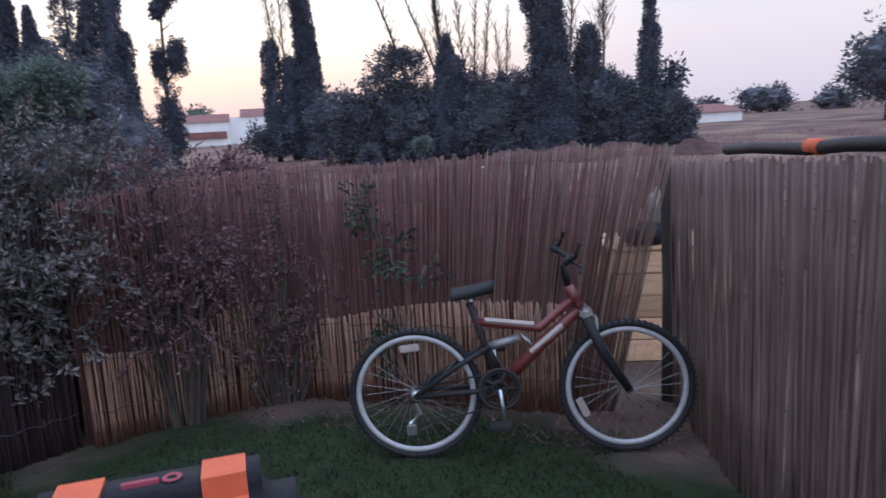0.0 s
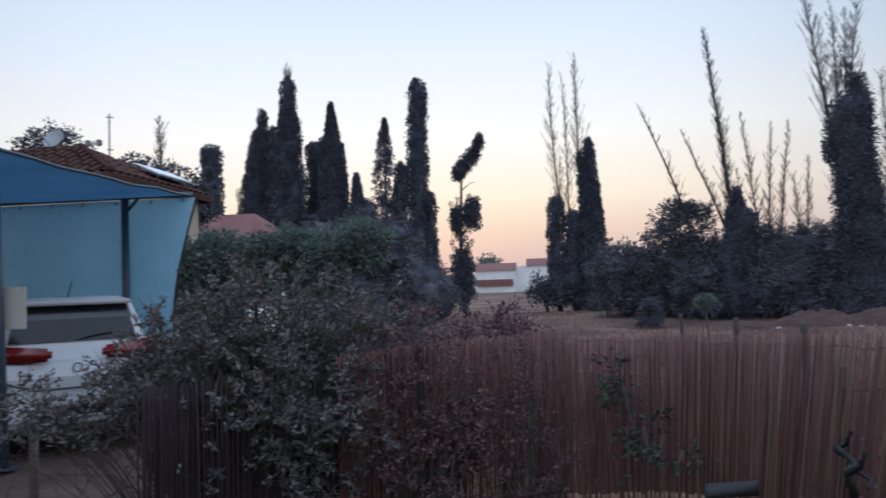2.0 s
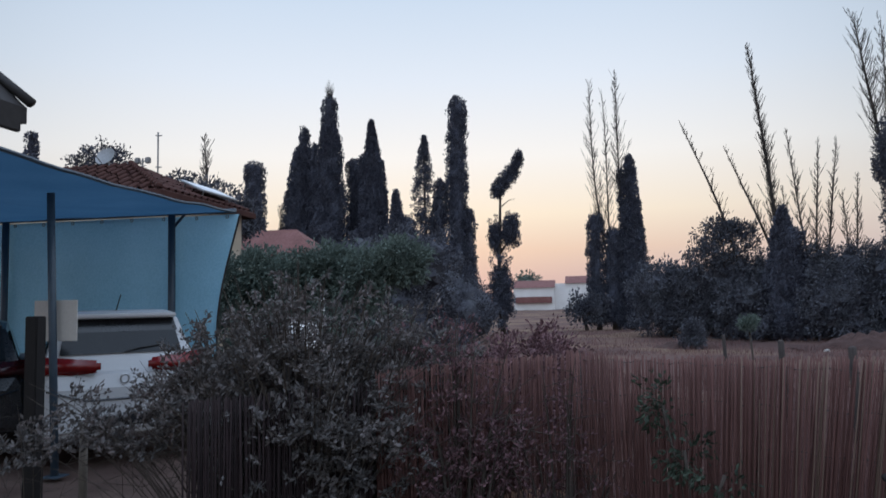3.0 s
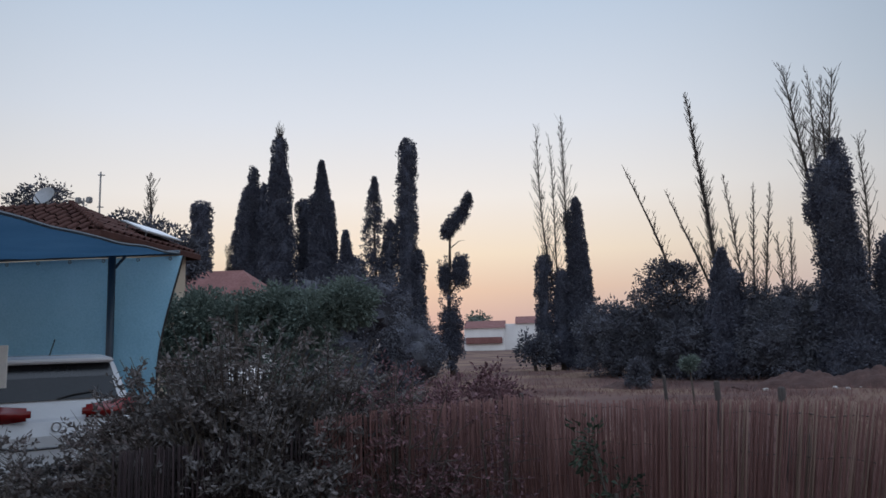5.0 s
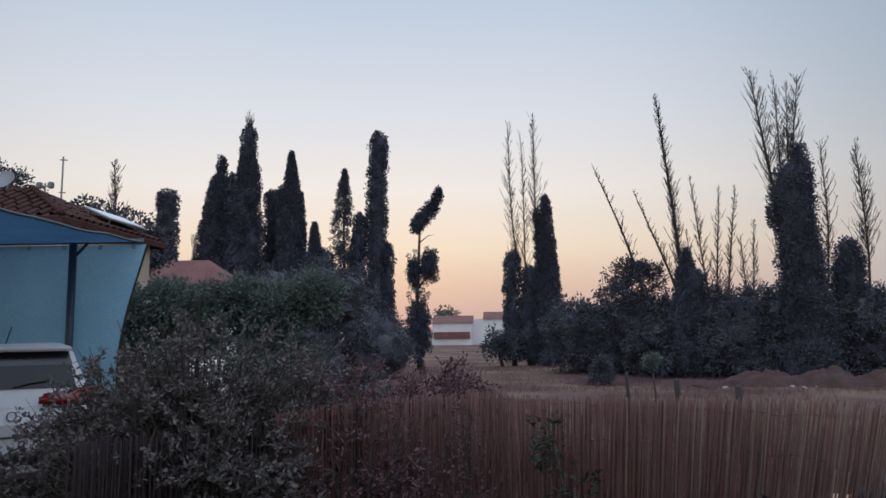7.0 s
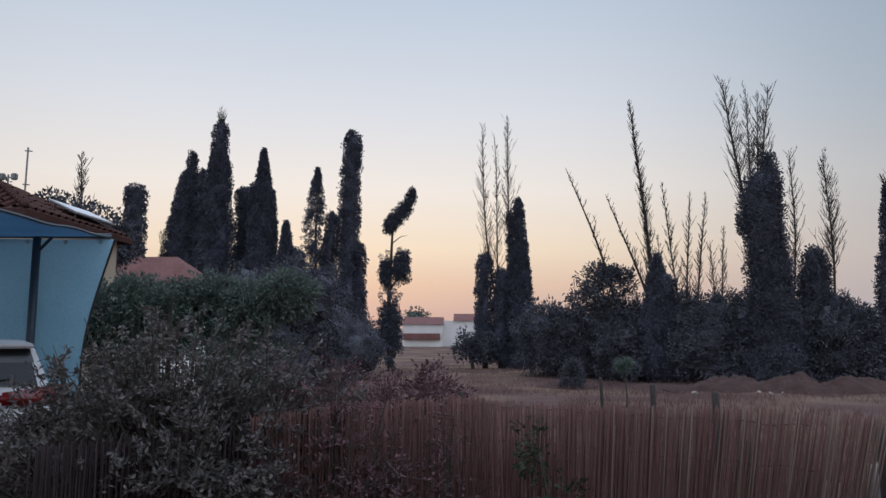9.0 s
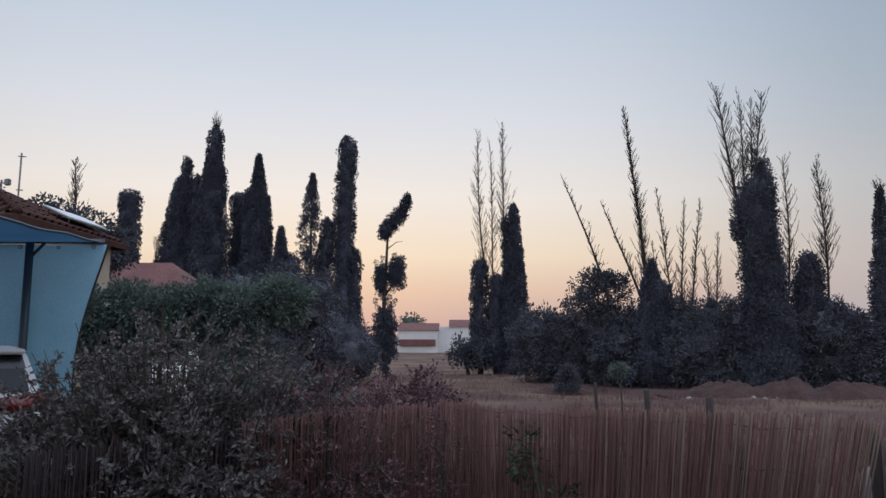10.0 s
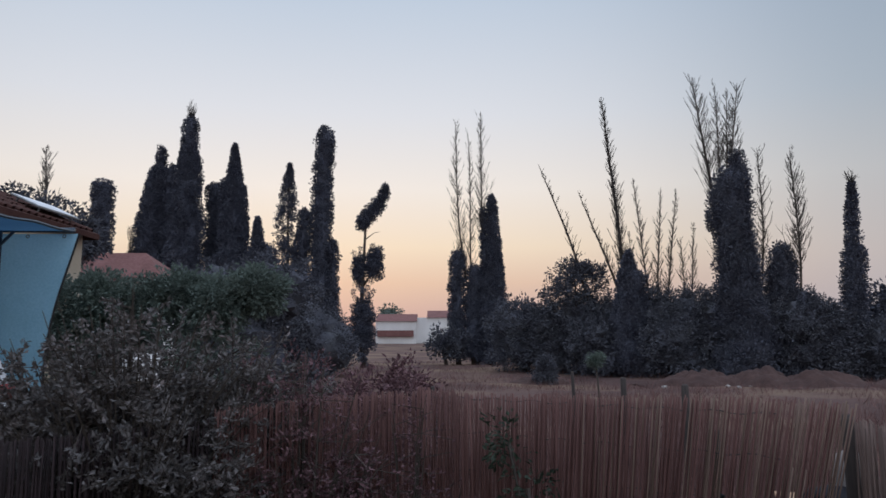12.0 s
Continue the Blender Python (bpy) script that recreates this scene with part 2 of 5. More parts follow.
# White base colour stands in for the sky's reflection on the panel glass.
M_PANELGLARE = material("solar_panel_sky_glare", [(0.62, 0.64, 0.67), (0.74, 0.75, 0.77)], 0.4, 3, 30, 0.0, spec=0.6)


# ---- building blocks ----
def mesh_of(name, verts, faces, mats, smooth=False):
    me = bpy.data.meshes.new(name)
    me.from_pydata([tuple(v) for v in verts], [], [tuple(f) for f in faces])
    for m in mats if isinstance(mats, (list, tuple)) else [mats]:
        me.materials.append(m)
    if smooth:
        me.polygons.foreach_set("use_smooth", [True] * len(me.polygons))
    me.update()
    return me


def thing(name, at, label, category, group="", kind="", rz=0.0):
    ob = new(name)
    ob.empty_display_size = 0.1
    ob.matrix_world = pose(*at, 0, 0, rz)
    return tagged(ob, label, category, group, kind)


def part(name, data, parent, label="", kind=""):
    ob = new(name, data)
    ob.parent = parent
    if label or kind:
        tagged(ob, label, "", "", kind)
    return ob


class Build:
    """Gathers vertices and faces of one mesh."""

    def __init__(self):
        self.v, self.f = [], []

    def add(self, verts, faces):
        base = len(self.v)
        self.v.extend(verts)
        self.f.extend([tuple(base + i for i in f) for f in faces])
        return self

    def tube(self, pts, radii, sides=6, cap=True):
        pts = [Vector(p) for p in pts]
        if not isinstance(radii, (list, tuple)):
            radii = [radii] * len(pts)
        base = len(self.v)
        for i, p in enumerate(pts):
            d = (pts[min(i + 1, len(pts) - 1)] - pts[max(i - 1, 0)]).normalized()
            side = d.cross(Vector((0, 0, 1)) if abs(d.z) < 0.9 else Vector((1, 0, 0))).normalized()
            up = side.cross(d)
            for k in range(sides):
                a = 2 * math.pi * k / sides
                self.v.append(tuple(p + (side * math.cos(a) + up * math.sin(a)) * radii[i]))
        for i in range(len(pts) - 1):
            for k in range(sides):
                a, b = base + i * sides + k, base + i * sides + (k + 1) % sides
                self.f.append((a, b, b + sides, a + sides))
        if cap:
            self.f.append(tuple(base + k for k in range(sides))[::-1])
            end = base + (len(pts) - 1) * sides
            self.f.append(tuple(end + k for k in range(sides)))
        return self

    def box(self, lo, hi, bevel=0.0, m=None):
        bm = bmesh.new()
        bmesh.ops.create_cube(bm, size=1)
        for v in bm.verts:
            v.co = Vector([(lo[i] + hi[i]) / 2 + v.co[i] * (hi[i] - lo[i]) for i in range(3)])
        if bevel:
            bmesh.ops.bevel(bm, geom=bm.edges[:], offset=bevel, segments=2, affect="EDGES")
        if m:
            bmesh.ops.transform(bm, matrix=m, verts=bm.verts)
        return self.take(bm)

    def take(self, bm):
        bm.verts.index_update()
        self.add([tuple(v.co) for v in bm.verts], [[v.index for v in f.verts] for f in bm.faces])
        bm.free()
        return self

    def ring(self, centre, axis, radius, thick, around=40, sides=8, squash=1.0):
        """A torus round the given axis."""
        axis = Vector(axis).normalized()
        s = axis.orthogonal().normalized()
        u = axis.cross(s)
        base = len(self.v)
        for i in range(around):
            a = 2 * math.pi * i / around
            out = s * math.cos(a) + u * math.sin(a)
            for k in range(sides):
                b = 2 * math.pi * k / sides
                self.v.append(tuple(Vector(centre) + out * (radius + thick * math.cos(b)) + axis * thick * squash * math.sin(b)))
        for i in range(around):
            for k in range(sides):
                a, b = base + i * sides + k, base + i * sides + (k + 1) % sides
                c, d = base + ((i + 1) % around) * sides + k, base + ((i + 1) % around) * sides + (k + 1) % sides
                self.f.append((a, b, d, c))
        return self

    def lump(self, centre, radii, rough=0.25, freq=0.8, sub=3, seed=0):
        bm = bmesh.new()
        bmesh.ops.create_icosphere(bm, subdivisions=sub, radius=1)
        for v in bm.verts:
            d = v.co.normalized()
            k = 1 + rough * noise.noise(Vector((d.x * 2.2, d.y * 2.2, d.z * 2.2)) * (1 + freq) + Vector((seed * 7.3, seed * 3.1, 0)))
            v.co = Vector((centre[0] + d.x * radii[0] * k, centre[1] + d.y * radii[1] * k, centre[2] + d.z * radii[2] * k))
        return self.take(bm)

    def mesh(self, name, mats, smooth=False):
        return mesh_of(name, self.v, self.f, mats, smooth)


def leaf_arrays(points, ways, length, width, rng, fold=0.25):
    """Folded four-cornered leaves: at points, along ways."""
    n = len(points)
    ways = ways / np.maximum(np.linalg.norm(ways, axis=1, keepdims=True), 1e-6)
    side = np.cross(ways, rng.normal(size=(n, 3)))
    side /= np.maximum(np.linalg.norm(side, axis=1, keepdims=True), 1e-6)
    up = np.cross(side, ways)
    ln = (length * rng.uniform(0.6, 1.35, n))[:, None]
    wd = (width * rng.uniform(0.7, 1.3, n))[:, None]
    a = points
    b = points + ways * ln * 0.5 + side * wd * 0.5 + up * wd * fold
    c = points + ways * ln
    d = points + ways * ln * 0.5 - side * wd * 0.5 + up * wd * fold
    verts = np.stack([a, b, c, d], 1).reshape(-1, 3)
    i = np.arange(n)[:, None] * 4
    faces = np.concatenate([i + [[0, 1, 2]], i + [[0, 2, 3]]], 0) if fold else i + [[0, 1, 2, 3]]
    return verts, faces


def blades(points, height, width, rng, lean=0.35):
    """Upright tapering blades of grass: one triangle each."""
    n = len(points)
    a = rng.uniform(0, 2 * np.pi, n)
    s = np.stack([np.cos(a), np.sin(a), 0 * a], 1) * (width * rng.uniform(0.6, 1.4, n))[:, None] * 0.5
    h = height * rng.uniform(0.45, 1.25, n)
    tip = points + np.stack([rng.normal(0, lean, n) * h, rng.normal(0, lean, n) * h, h], 1)
    verts = np.stack([points - s, points + s, tip], 1).reshape(-1, 3)
    return verts, np.arange(3 * n).reshape(-1, 3)


def wobble(p, freq, seed):
    return noise.noise(Vector(p) * freq + Vector((seed * 5.17, seed * 2.3, seed * 1.1)))


# ---- ground ----
def smooth_step(a, b, x):
    t = min(1, max(0, (x - a) / (b - a)))
    return t * t * (3 - 2 * t)


def ground_height(x, y):
    r = math.hypot(x, y)
    k = smooth_step(5, 12, r) * (1 - smooth_step(60, 140, r))
    h = 0.16 * noise.noise(Vector((x * 0.12, y * 0.12, 3))) + 0.07 * noise.noise(Vector((x * 0.5, y * 0.5, 9)))
    far = 2.2 * smooth_step(90, 260, r) * (0.6 + 0.5 * noise.noise(Vector((x * 0.006, y * 0.006, 1))))
    return k * h + far + 0.012 * noise.noise(Vector((x * 2.5, y * 2.5, 5)))


def make_ground():
    radii = [0.0] + [0.25 * 1.062 ** i for i in range(158)]
    around = 144
    verts, faces = [(0, 0, ground_height(0, 0))], []
    for r in radii[1:]:
        for k in range(around):
            a = 2 * math.pi * k / around
            x, y = r * math.cos(a), r * math.sin(a)
            verts.append((x, y, ground_height(x, y)))
    for k in range(around):
        faces.append((0, 1 + k, 1 + (k + 1) % around))
    for i in range(len(radii) - 2):
        for k in range(around):
            a, b = 1 + i * around + k, 1 + i * around + (k + 1) % around
            faces.append((a, a + around, b + around, b))
    m = bpy.data.materials.new("ground")
    m.use_nodes = True
    n, l = m.node_tree.nodes, m.node_tree.links
    where = n.new("ShaderNodeTexCoord").outputs["Object"]

    def tex(scale, detail=6):
        t = n.new("ShaderNodeTexNoise")
        t.inputs["Scale"].default_value, t.inputs["Detail"].default_value = scale, detail
        l.new(where, t.inputs["Vector"])
        return t.outputs[0]

    def ramp(source, stops):
        r = n.new("ShaderNodeValToRGB")
        l.new(source, r.inputs[0])
        while len(r.color_ramp.elements) < len(stops):
            r.color_ramp.elements.new(0.5)
        for e, (p, c) in zip(r.color_ramp.elements, stops):
            e.position, e.color = p, (*c, 1)
        return r.outputs[0]

    def mix(fac, a, b):
        x = n.new("ShaderNodeMix")
        x.data_type = "RGBA"
        l.new(fac, x.inputs["Factor"])
        l.new(a, x.inputs["A"])
        l.new(b, x.inputs["B"])
        return x.outputs["Result"]

    soil = ramp(tex(1.7), [(0.3, (0.05, 0.034, 0.028)), (0.5, (0.085, 0.06, 0.048)), (0.7, (0.13, 0.094, 0.075))])
    dry = ramp(tex(0.22, 8), [(0.32, (0.088, 0.056, 0.052)), (0.5, (0.136, 0.087, 0.076)), (0.62, (0.21, 0.145, 0.105)), (0.75, (0.13, 0.096, 0.07))])
    lawn = ramp(tex(6), [(0.3, (0.018, 0.024, 0.013)), (0.6, (0.026, 0.035, 0.018)), (0.8, (0.042, 0.044, 0.027))])
    # lawn where it lies: a disc of turf in the yard, with a ragged edge
    sub = n.new("ShaderNodeVectorMath")
    sub.operation = "DISTANCE"
    l.new(where, sub.inputs[0])
    sub.inputs[1].default_value = (-0.6, 1.6, 0)
    rag = n.new("ShaderNodeMath")
    rag.operation = "MULTIPLY_ADD"
    l.new(tex(1.1), rag.inputs[0])
    rag.inputs[1].default_value = 1.6
    l.new(sub.outputs["Value"], rag.inputs[2])
    edge = n.new("ShaderNodeMapRange")
    edge.inputs["From Min"].default_value, edge.inputs["From Max"].default_value = 3.1, 3.5
    l.new(rag.outputs[0], edge.inputs[0])
    dist = n.new("ShaderNodeVectorMath")
    dist.operation = "LENGTH"
    l.new(where, dist.inputs[0])
    field = n.new("ShaderNodeMapRange")
    field.inputs["From Min"].default_value, field.inputs["From Max"].default_value = 6.0, 13.0
    l.new(dist.outputs["Value"], field.inputs[0])
    colour = mix(field.outputs[0], mix(edge.outputs[0], lawn, soil), dry)
    l.new(colour, n["Principled BSDF"].inputs["Base Color"])
    n["Principled BSDF"].inputs["Roughness"].default_value = 0.95
    n["Principled BSDF"].inputs["Specular IOR Level"].default_value = 0.1
    relief = n.new("ShaderNodeBump")
    relief.inputs["Strength"].default_value, relief.inputs["Distance"].default_value = 0.6, 0.04
    l.new(tex(14), relief.inputs["Height"])
    l.new(relief.outputs[0], n["Principled BSDF"].inputs["Normal"])
    tagged(new("ground", mesh_of("ground", verts, faces, m, True)), "dry brown field and a small mown lawn on bare soil", "ground", "", "structure")


make_ground()

# the line of the reed fence and of the brushwood fence that meets it
FENCE_A, FENCE_B = Vector((1.49, 3.426, 0)), Vector((-0.243, 4.463, 0))
FENCE_C, FENCE_D = Vector((-1.4, 4.12, 0)), Vector((-2.34, 3.56, 0))
SIDE_A, SIDE_B = Vector((1.9, 3.46, 0)), Vector((1.05, 0.6, 0))


def fence_side(x, y):
    """How far a place lies beyond the reed fence."""
    d = (FENCE_B - FENCE_A).normalized()
    return (x - FENCE_A.x) * d.y - (y - FENCE_A.y) * d.x


def sheet_of_blades(name, spots, height, width, mat, label, category, seed, lean):
    rng = np.random.default_rng(seed)
    pts = np.array([(x, y, ground_height(x, y) - 0.01) for x, y in spots])
    v, f = blades(pts, height, width, rng, lean)
    return tagged(new(name, mesh_of(name, v.tolist(), f.tolist(), mat)), label, category, "", "stuff")


def scatter(n, r0, r1, a0, a1, seed, keep, power=1.0):
    rng = random.Random(seed)
    out = []
    while len(out) < n:
        r = r0 * (r1 / r0) ** (rng.random() ** power)
        a = radians(rng.uniform(a0, a1))
        x, y = r * math.sin(a), r * math.cos(a)
        if keep(x, y):
            out.append((x, y))
    return out


def patchy(x, y, freq, level, seed=0):
    return noise.noise(Vector((x * freq, y * freq, seed))) > level


# ---- trees ----
def plume_shape(shape, t):
    """The girth of an upright plume of foliage, as a share of its width, from foot (0) to tip (1)."""
    if shape == "point":
        return min(1, (t + 0.12) * 3.5) * (1 - t) ** 0.68 * 1.25 + 0.02
    if shape == "spread":
        return 1.1 - 0.36 * t - 0.34 * t * t
    return 1.05 - 0.2 * t


def cypress(x, y, plumes, seed, label, lean=(0, 0), n=4200, sparse=False, mat=None, name="cypress_tree", bare_tip=0.0, ragged=1.0):
    """A cypress or ivy-clad trunk: one or more upright plumes (offset sideways and back, foot, height, width, shape) round one stem."""
    rng = np.random.default_rng(seed)
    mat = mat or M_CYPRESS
    tree = thing(name, (x, y, ground_height(x, y) - 0.05), label, "tree", "trees along the field")
    tall = max(plumes, key=lambda q: q[3])
    h, w = tall[3], max(q[4] for q in plumes)

    def axis(t, q=None):
        off = (q[0], q[1]) if q else (tall[0] * t, tall[1] * t)
        top = q[3] if q else h
        return np.array([lean[0] * t * top / h + off[0] + 0.06 * math.sin(t * 5 + seed), lean[1] * t * top / h + off[1], top * t])

    trunk = Build().tube([axis(t) for t in (0, 0.1, 0.35, 0.7, 0.97)], [0.17 * w ** 0.5, 0.15 * w ** 0.5, 0.11, 0.06, 0.02], 7)
    part("trunk", trunk.mesh("trunk", M_BARK, True), tree)
    crown = Build()
    area = sum(q[4] * (q[3] - q[2]) for q in plumes)
    for j, q in enumerate(plumes):
        low, share = max(q[2] / q[3], 0.03), q[4] * (q[3] - q[2]) / area

        def girth(t):
            return 0.5 * q[4] * plume_shape(q[5], t)
        if sparse:
            clumps, pts, ways = int(n * share / 4), [], []
            for i in range(clumps):
                t = low + (1 - low) * (i + rng.random()) / clumps
                a = rng.uniform(0, 2 * math.pi)
                size = rng.uniform(0.08, 0.17)
                r = max(0.02, 1.05 * girth(t) * rng.uniform(0.1, 1.0) ** 0.6 - 0.5 * size)
                c = axis(t, q) + (r * math.cos(a), r * math.sin(a), 0)
                if noise.noise(Vector(c) * 1.9 + Vector((seed, 0, 0))) < -0.2:
                    continue
                d = rng.normal(size=(28, 3))
                d /= np.linalg.norm(d, axis=1, keepdims=True)
                pts.append(c + d * (size * rng.random((28, 1)) ** 0.5) * (1, 1, 1.35))
                ways.append(d * 0.7 + (math.cos(a) * 0.3, math.sin(a) * 0.3, 0.7))
            v, f = leaf_arrays(np.concatenate(pts), np.concatenate(ways), 0.085, 0.055, rng)
            crown.add(v.tolist(), f.tolist())
            continue

        def surface(t, a):
            """The even outer skin of the plume, rounded at its head, with slow bulges."""
            r = girth(t)
            if q[5] != "point":
                bend = 0.95 if q[5] == "column" else 0.9
                r *= 1 if t < bend else max(0.08, 1 - ((t - bend) / (1.003 - bend)) ** 2) ** 0.5
            p = Vector((0.8 * math.cos(a), 0.8 * math.sin(a), 0.55 * t * q[3])) + Vector((seed * 3.7 + j * 9.1, 0, seed))
            return max(0.05, r * (0.98 + 0.3 * noise.noise(p * 1.3) + 0.2 * noise.noise(p * 2.9)))

        rings, sides = max(10, int((q[3] - q[2]) / 0.25)), 16
        base = []
        for i in range(rings):
            t = low + (0.985 - low) * i / (rings - 1)
            for k in range(sides):
                a = 2 * math.pi * k / sides
                r = max(0.02, surface(t, a) * 0.82 - 0.1)
                base.append(tuple(axis(t, q) + (r * math.cos(a), r * math.sin(a), 0)))
        quads = [(i * sides + k, i * sides + (k + 1) % sides, (i + 1) * sides + (k + 1) % sides, (i + 1) * sides + k) for i in range(rings - 1) for k in range(sides)]
        quads.append(tuple((rings - 1) * sides + k for k in range(sides)))
        crown.add(base, quads)
        # tufts: upright clusters of scale leaves all over the skin
        tufts = int(math.pi * q[4] * (q[3] - q[2]) * 14)
        pts, ways = [], []
        for i in range(tufts):
            t = low + (1 - low) * (i + rng.random()) / tufts
            a = rng.uniform(0, 2 * math.pi)
            size = rng.uniform(0.1, 0.2) * ragged * min(1, 0.45 + q[4] * 0.45)
            r = max(0.0, surface(t, a) - size * rng.uniform(0.45, 0.95) + (0.1 * ragged if rng.random() < 0.06 * ragged else 0))
            c = axis(t, q) + (r * math.cos(a), r * math.sin(a), -0.6 * size)
            d = rng.normal(size=(26, 3))
            d /= np.linalg.norm(d, axis=1, keepdims=True)
            pts.append(c + d * (size * rng.random((26, 1)) ** 0.4) * (1, 1, 1.5))
            ways.append(d * 0.7 + (0, 0, 0.5))
        # and an even cover of leaves between them
        for i in range(int(tufts * 0.4)):
            t = low + (0.99 - low) * (i + rng.random()) / (tufts * 0.4)
            a = rng.uniform(0, 2 * math.pi, 16)
            r = np.array([surface(t, q_) for q_ in a]) * rng.uniform(0.78, 0.95, 16)
            pts.append(axis(t, q) + np.stack([r * np.cos(a), r * np.sin(a), rng.uniform(-0.2, 0.1, 16)], 1))
            ways.append(np.stack([0.5 * np.cos(a), 0.5 * np.sin(a), 0 * a + 0.8], 1) + rng.normal(0, 0.4, (16, 3)))
        v, f = leaf_arrays(np.concatenate(pts), np.concatenate(ways), 0.1, 0.075, rng)
        crown.add(v.tolist(), f.tolist())
    part("crown", crown.mesh("crown", mat), tree)
    if bare_tip:
        tip = Build()
        s = axis(0.97)
        for k in range(16):
            a = rng.uniform(0, 2 * math.pi)
            e = s + (0.2 * w ** 0.5 * math.cos(a), 0.2 * w ** 0.5 * math.sin(a), 0.03 * h + bare_tip * rng.uniform(0.4, 1.0))
            tip.tube([s, (s + e) / 2 + (0.03, 0, 0.04), e], [0.022, 0.016, 0.008], 4)
            for _ in range(3):
                b = (s + e) / 2 + (e - s) * rng.uniform(-0.1, 0.4)
                tip.tube([b, b + rng.normal(0, 0.1, 3) + (0, 0, 0.12)], [0.01, 0.006], 3)
        part("bare_twig", tip.mesh("bare_twig", M_TWIG), tree, "bare dead twigs at the tip", "stuff")
    return tree


def bare_tree(x, y, top, seed, label, fork=0.0, spread=0.16, base_r=0.11, n=46, start=0.25, twig=0.9):
    """A leafless upright tree: a tapering, slightly bent trunk with steep thin branches. top: the tip, from the foot."""
    rng = random.Random(seed)
    tree = thing("bare_tree", (x, y, ground_height(x, y) - 0.05), label, "tree", "bare trees along the field")
    top = Vector(top)
    h = top.z
    bend = Vector((rng.uniform(-0.03, 0.03) * h, 0, 0))

    def axis(t):
        return top * t + bend * math.sin(math.pi * t) + Vector((0.03 * math.sin(9 * t + seed), 0, 0)) * h * 0.1

    def girth(t):
        return 0.5 * base_r * (1 - t) ** 0.7 + 0.009

    steps = [i / 14 for i in range(15)]
    part("trunk", Build().tube([axis(t) for t in steps], [girth(t) for t in steps], 7).mesh("trunk", M_BARK, True), tree)
    branches = Build()
    for i in range(n):
        t = start + (0.98 - start) * (i + rng.random()) / n
        a = rng.uniform(0, 2 * math.pi)
        ln = 0.92 * twig * (0.3 + 0.8 * rng.random()) * (1.05 - 0.72 * (t - start) / (1 - start)) * (1.4 if rng.random() < fork * 0.4 else 1)
        out = Vector((math.cos(a), math.sin(a), 0))
        s = axis(t)
        k = rng.uniform(0.4, 0.8)
        p1 = s + out * ln * k * 0.45 + Vector((0, 0, ln * 0.42))
        p2 = p1 + out * ln * k * rng.uniform(0.2, 0.42) + Vector((0, 0, ln * 0.52))
        r = min(girth(t) * 0.45, 0.014)
        branches.tube([s, p1, p2], [r, r * 0.75, 0.0075], 4, False)
        for _ in range(5):
            k = rng.uniform(0.2, 1)
            q = s.lerp(p1, k * 2) if k < 0.5 else p1.lerp(p2, k * 2 - 1)
            b = a + rng.uniform(-1.6, 1.6)
            e = q + Vector((math.cos(b) * 0.36, math.sin(b) * 0.36, 0.6)) * ln * rng.uniform(0.25, 0.6)
            branches.tube([q, e], [0.0085, 0.0055], 3, False)
    part("branch", branches.mesh("branch", M_TWIG), tree, kind="stuff")
    return tree


def leafy_tree(name, at, blobs, seed, label, mat, leaf=0.22, n=2600, trunk_h=None, category="tree", group="trees along the field", gaps=0.0, core=0.72, limbs=5, trunk_r=0.12):
    """A crown of leaf clumps round the given blobs (x, y, z, rx, ry, rz from the foot), with trunk and limbs."""
    rng = np.random.default_rng(seed)
    tree = thing(name, (at[0], at[1], ground_height(at[0], at[1]) - 0.03), label, category, group)
    wood = Build()
    big = sorted(blobs, key=lambda b: -b[3])[0]
    fork = Vector((big[0] * 0.5, big[1] * 0.5, max(0.25, (trunk_h or big[2] * 0.5))))
    wood.tube([(0, 0, 0), fork * 0.5 + Vector((0.04, 0.02, 0)), fork], [trunk_r, trunk_r * 0.8, trunk_r * 0.65], 7)
    for b in blobs[: limbs + 3]:
        e = Vector(b[:3])
        wood.tube([fork, fork.lerp(e, 0.5) + Vector((0, 0, 0.1)), e], [trunk_r * 0.55, trunk_r * 0.35, 0.012], 5)
    part("trunk", wood.mesh("trunk", M_BARK, True), tree)
    crown = Build()
    for j, b in enumerate(blobs):
        m_ = max(8, n // 24)
        d = rng.normal(size=(m_, 3))
        d /= np.linalg.norm(d, axis=1, keepdims=True)
        k = np.array([1 + 0.5 * noise.noise(Vector(q) * 2.1 + Vector((seed * 3.1 + j * 7, 0, 0))) + 0.25 * noise.noise(Vector(q) * 5 + Vector((0, seed + j * 3, 0))) for q in d])
        rad = (0.5 + 0.5 * rng.random(m_) ** 0.5) * k
        hub = np.array(b[:3]) + d * rad[:, None] * np.array(b[3:6])
        spray = rng.normal(size=(m_, 24, 3))
        spray *= (rng.random((m_, 24, 1)) ** 0.4) / np.linalg.norm(spray, axis=2, keepdims=True)
        pts = (hub[:, None, :] + spray * leaf * rng.uniform(1.2, 2.6, (m_, 1, 1))).reshape(-1, 3)
        d = (d[:, None, :] * 0.6 + spray).reshape(-1, 3)
        if gaps:
            keep = np.array([noise.noise(Vector(p) * (1.1 / max(leaf, 0.05) * 0.35) + Vector((seed, 2, 0))) > gaps - 0.5 for p in pts])
            pts, d = pts[keep], d[keep]
        pts[:, 2] = np.maximum(pts[:, 2], 0.03)
        v, f = leaf_arrays(pts, d + rng.normal(0, 0.45, d.shape), leaf, leaf * 0.5, rng)
        crown.add(v.tolist(), f.tolist())
        if core:
            crown.lump(b[:3], [q * core for q in b[3:6]], 0.45, 0.3, 3, seed + j)
    part("crown", crown.mesh("crown", mat), tree)
    return tree


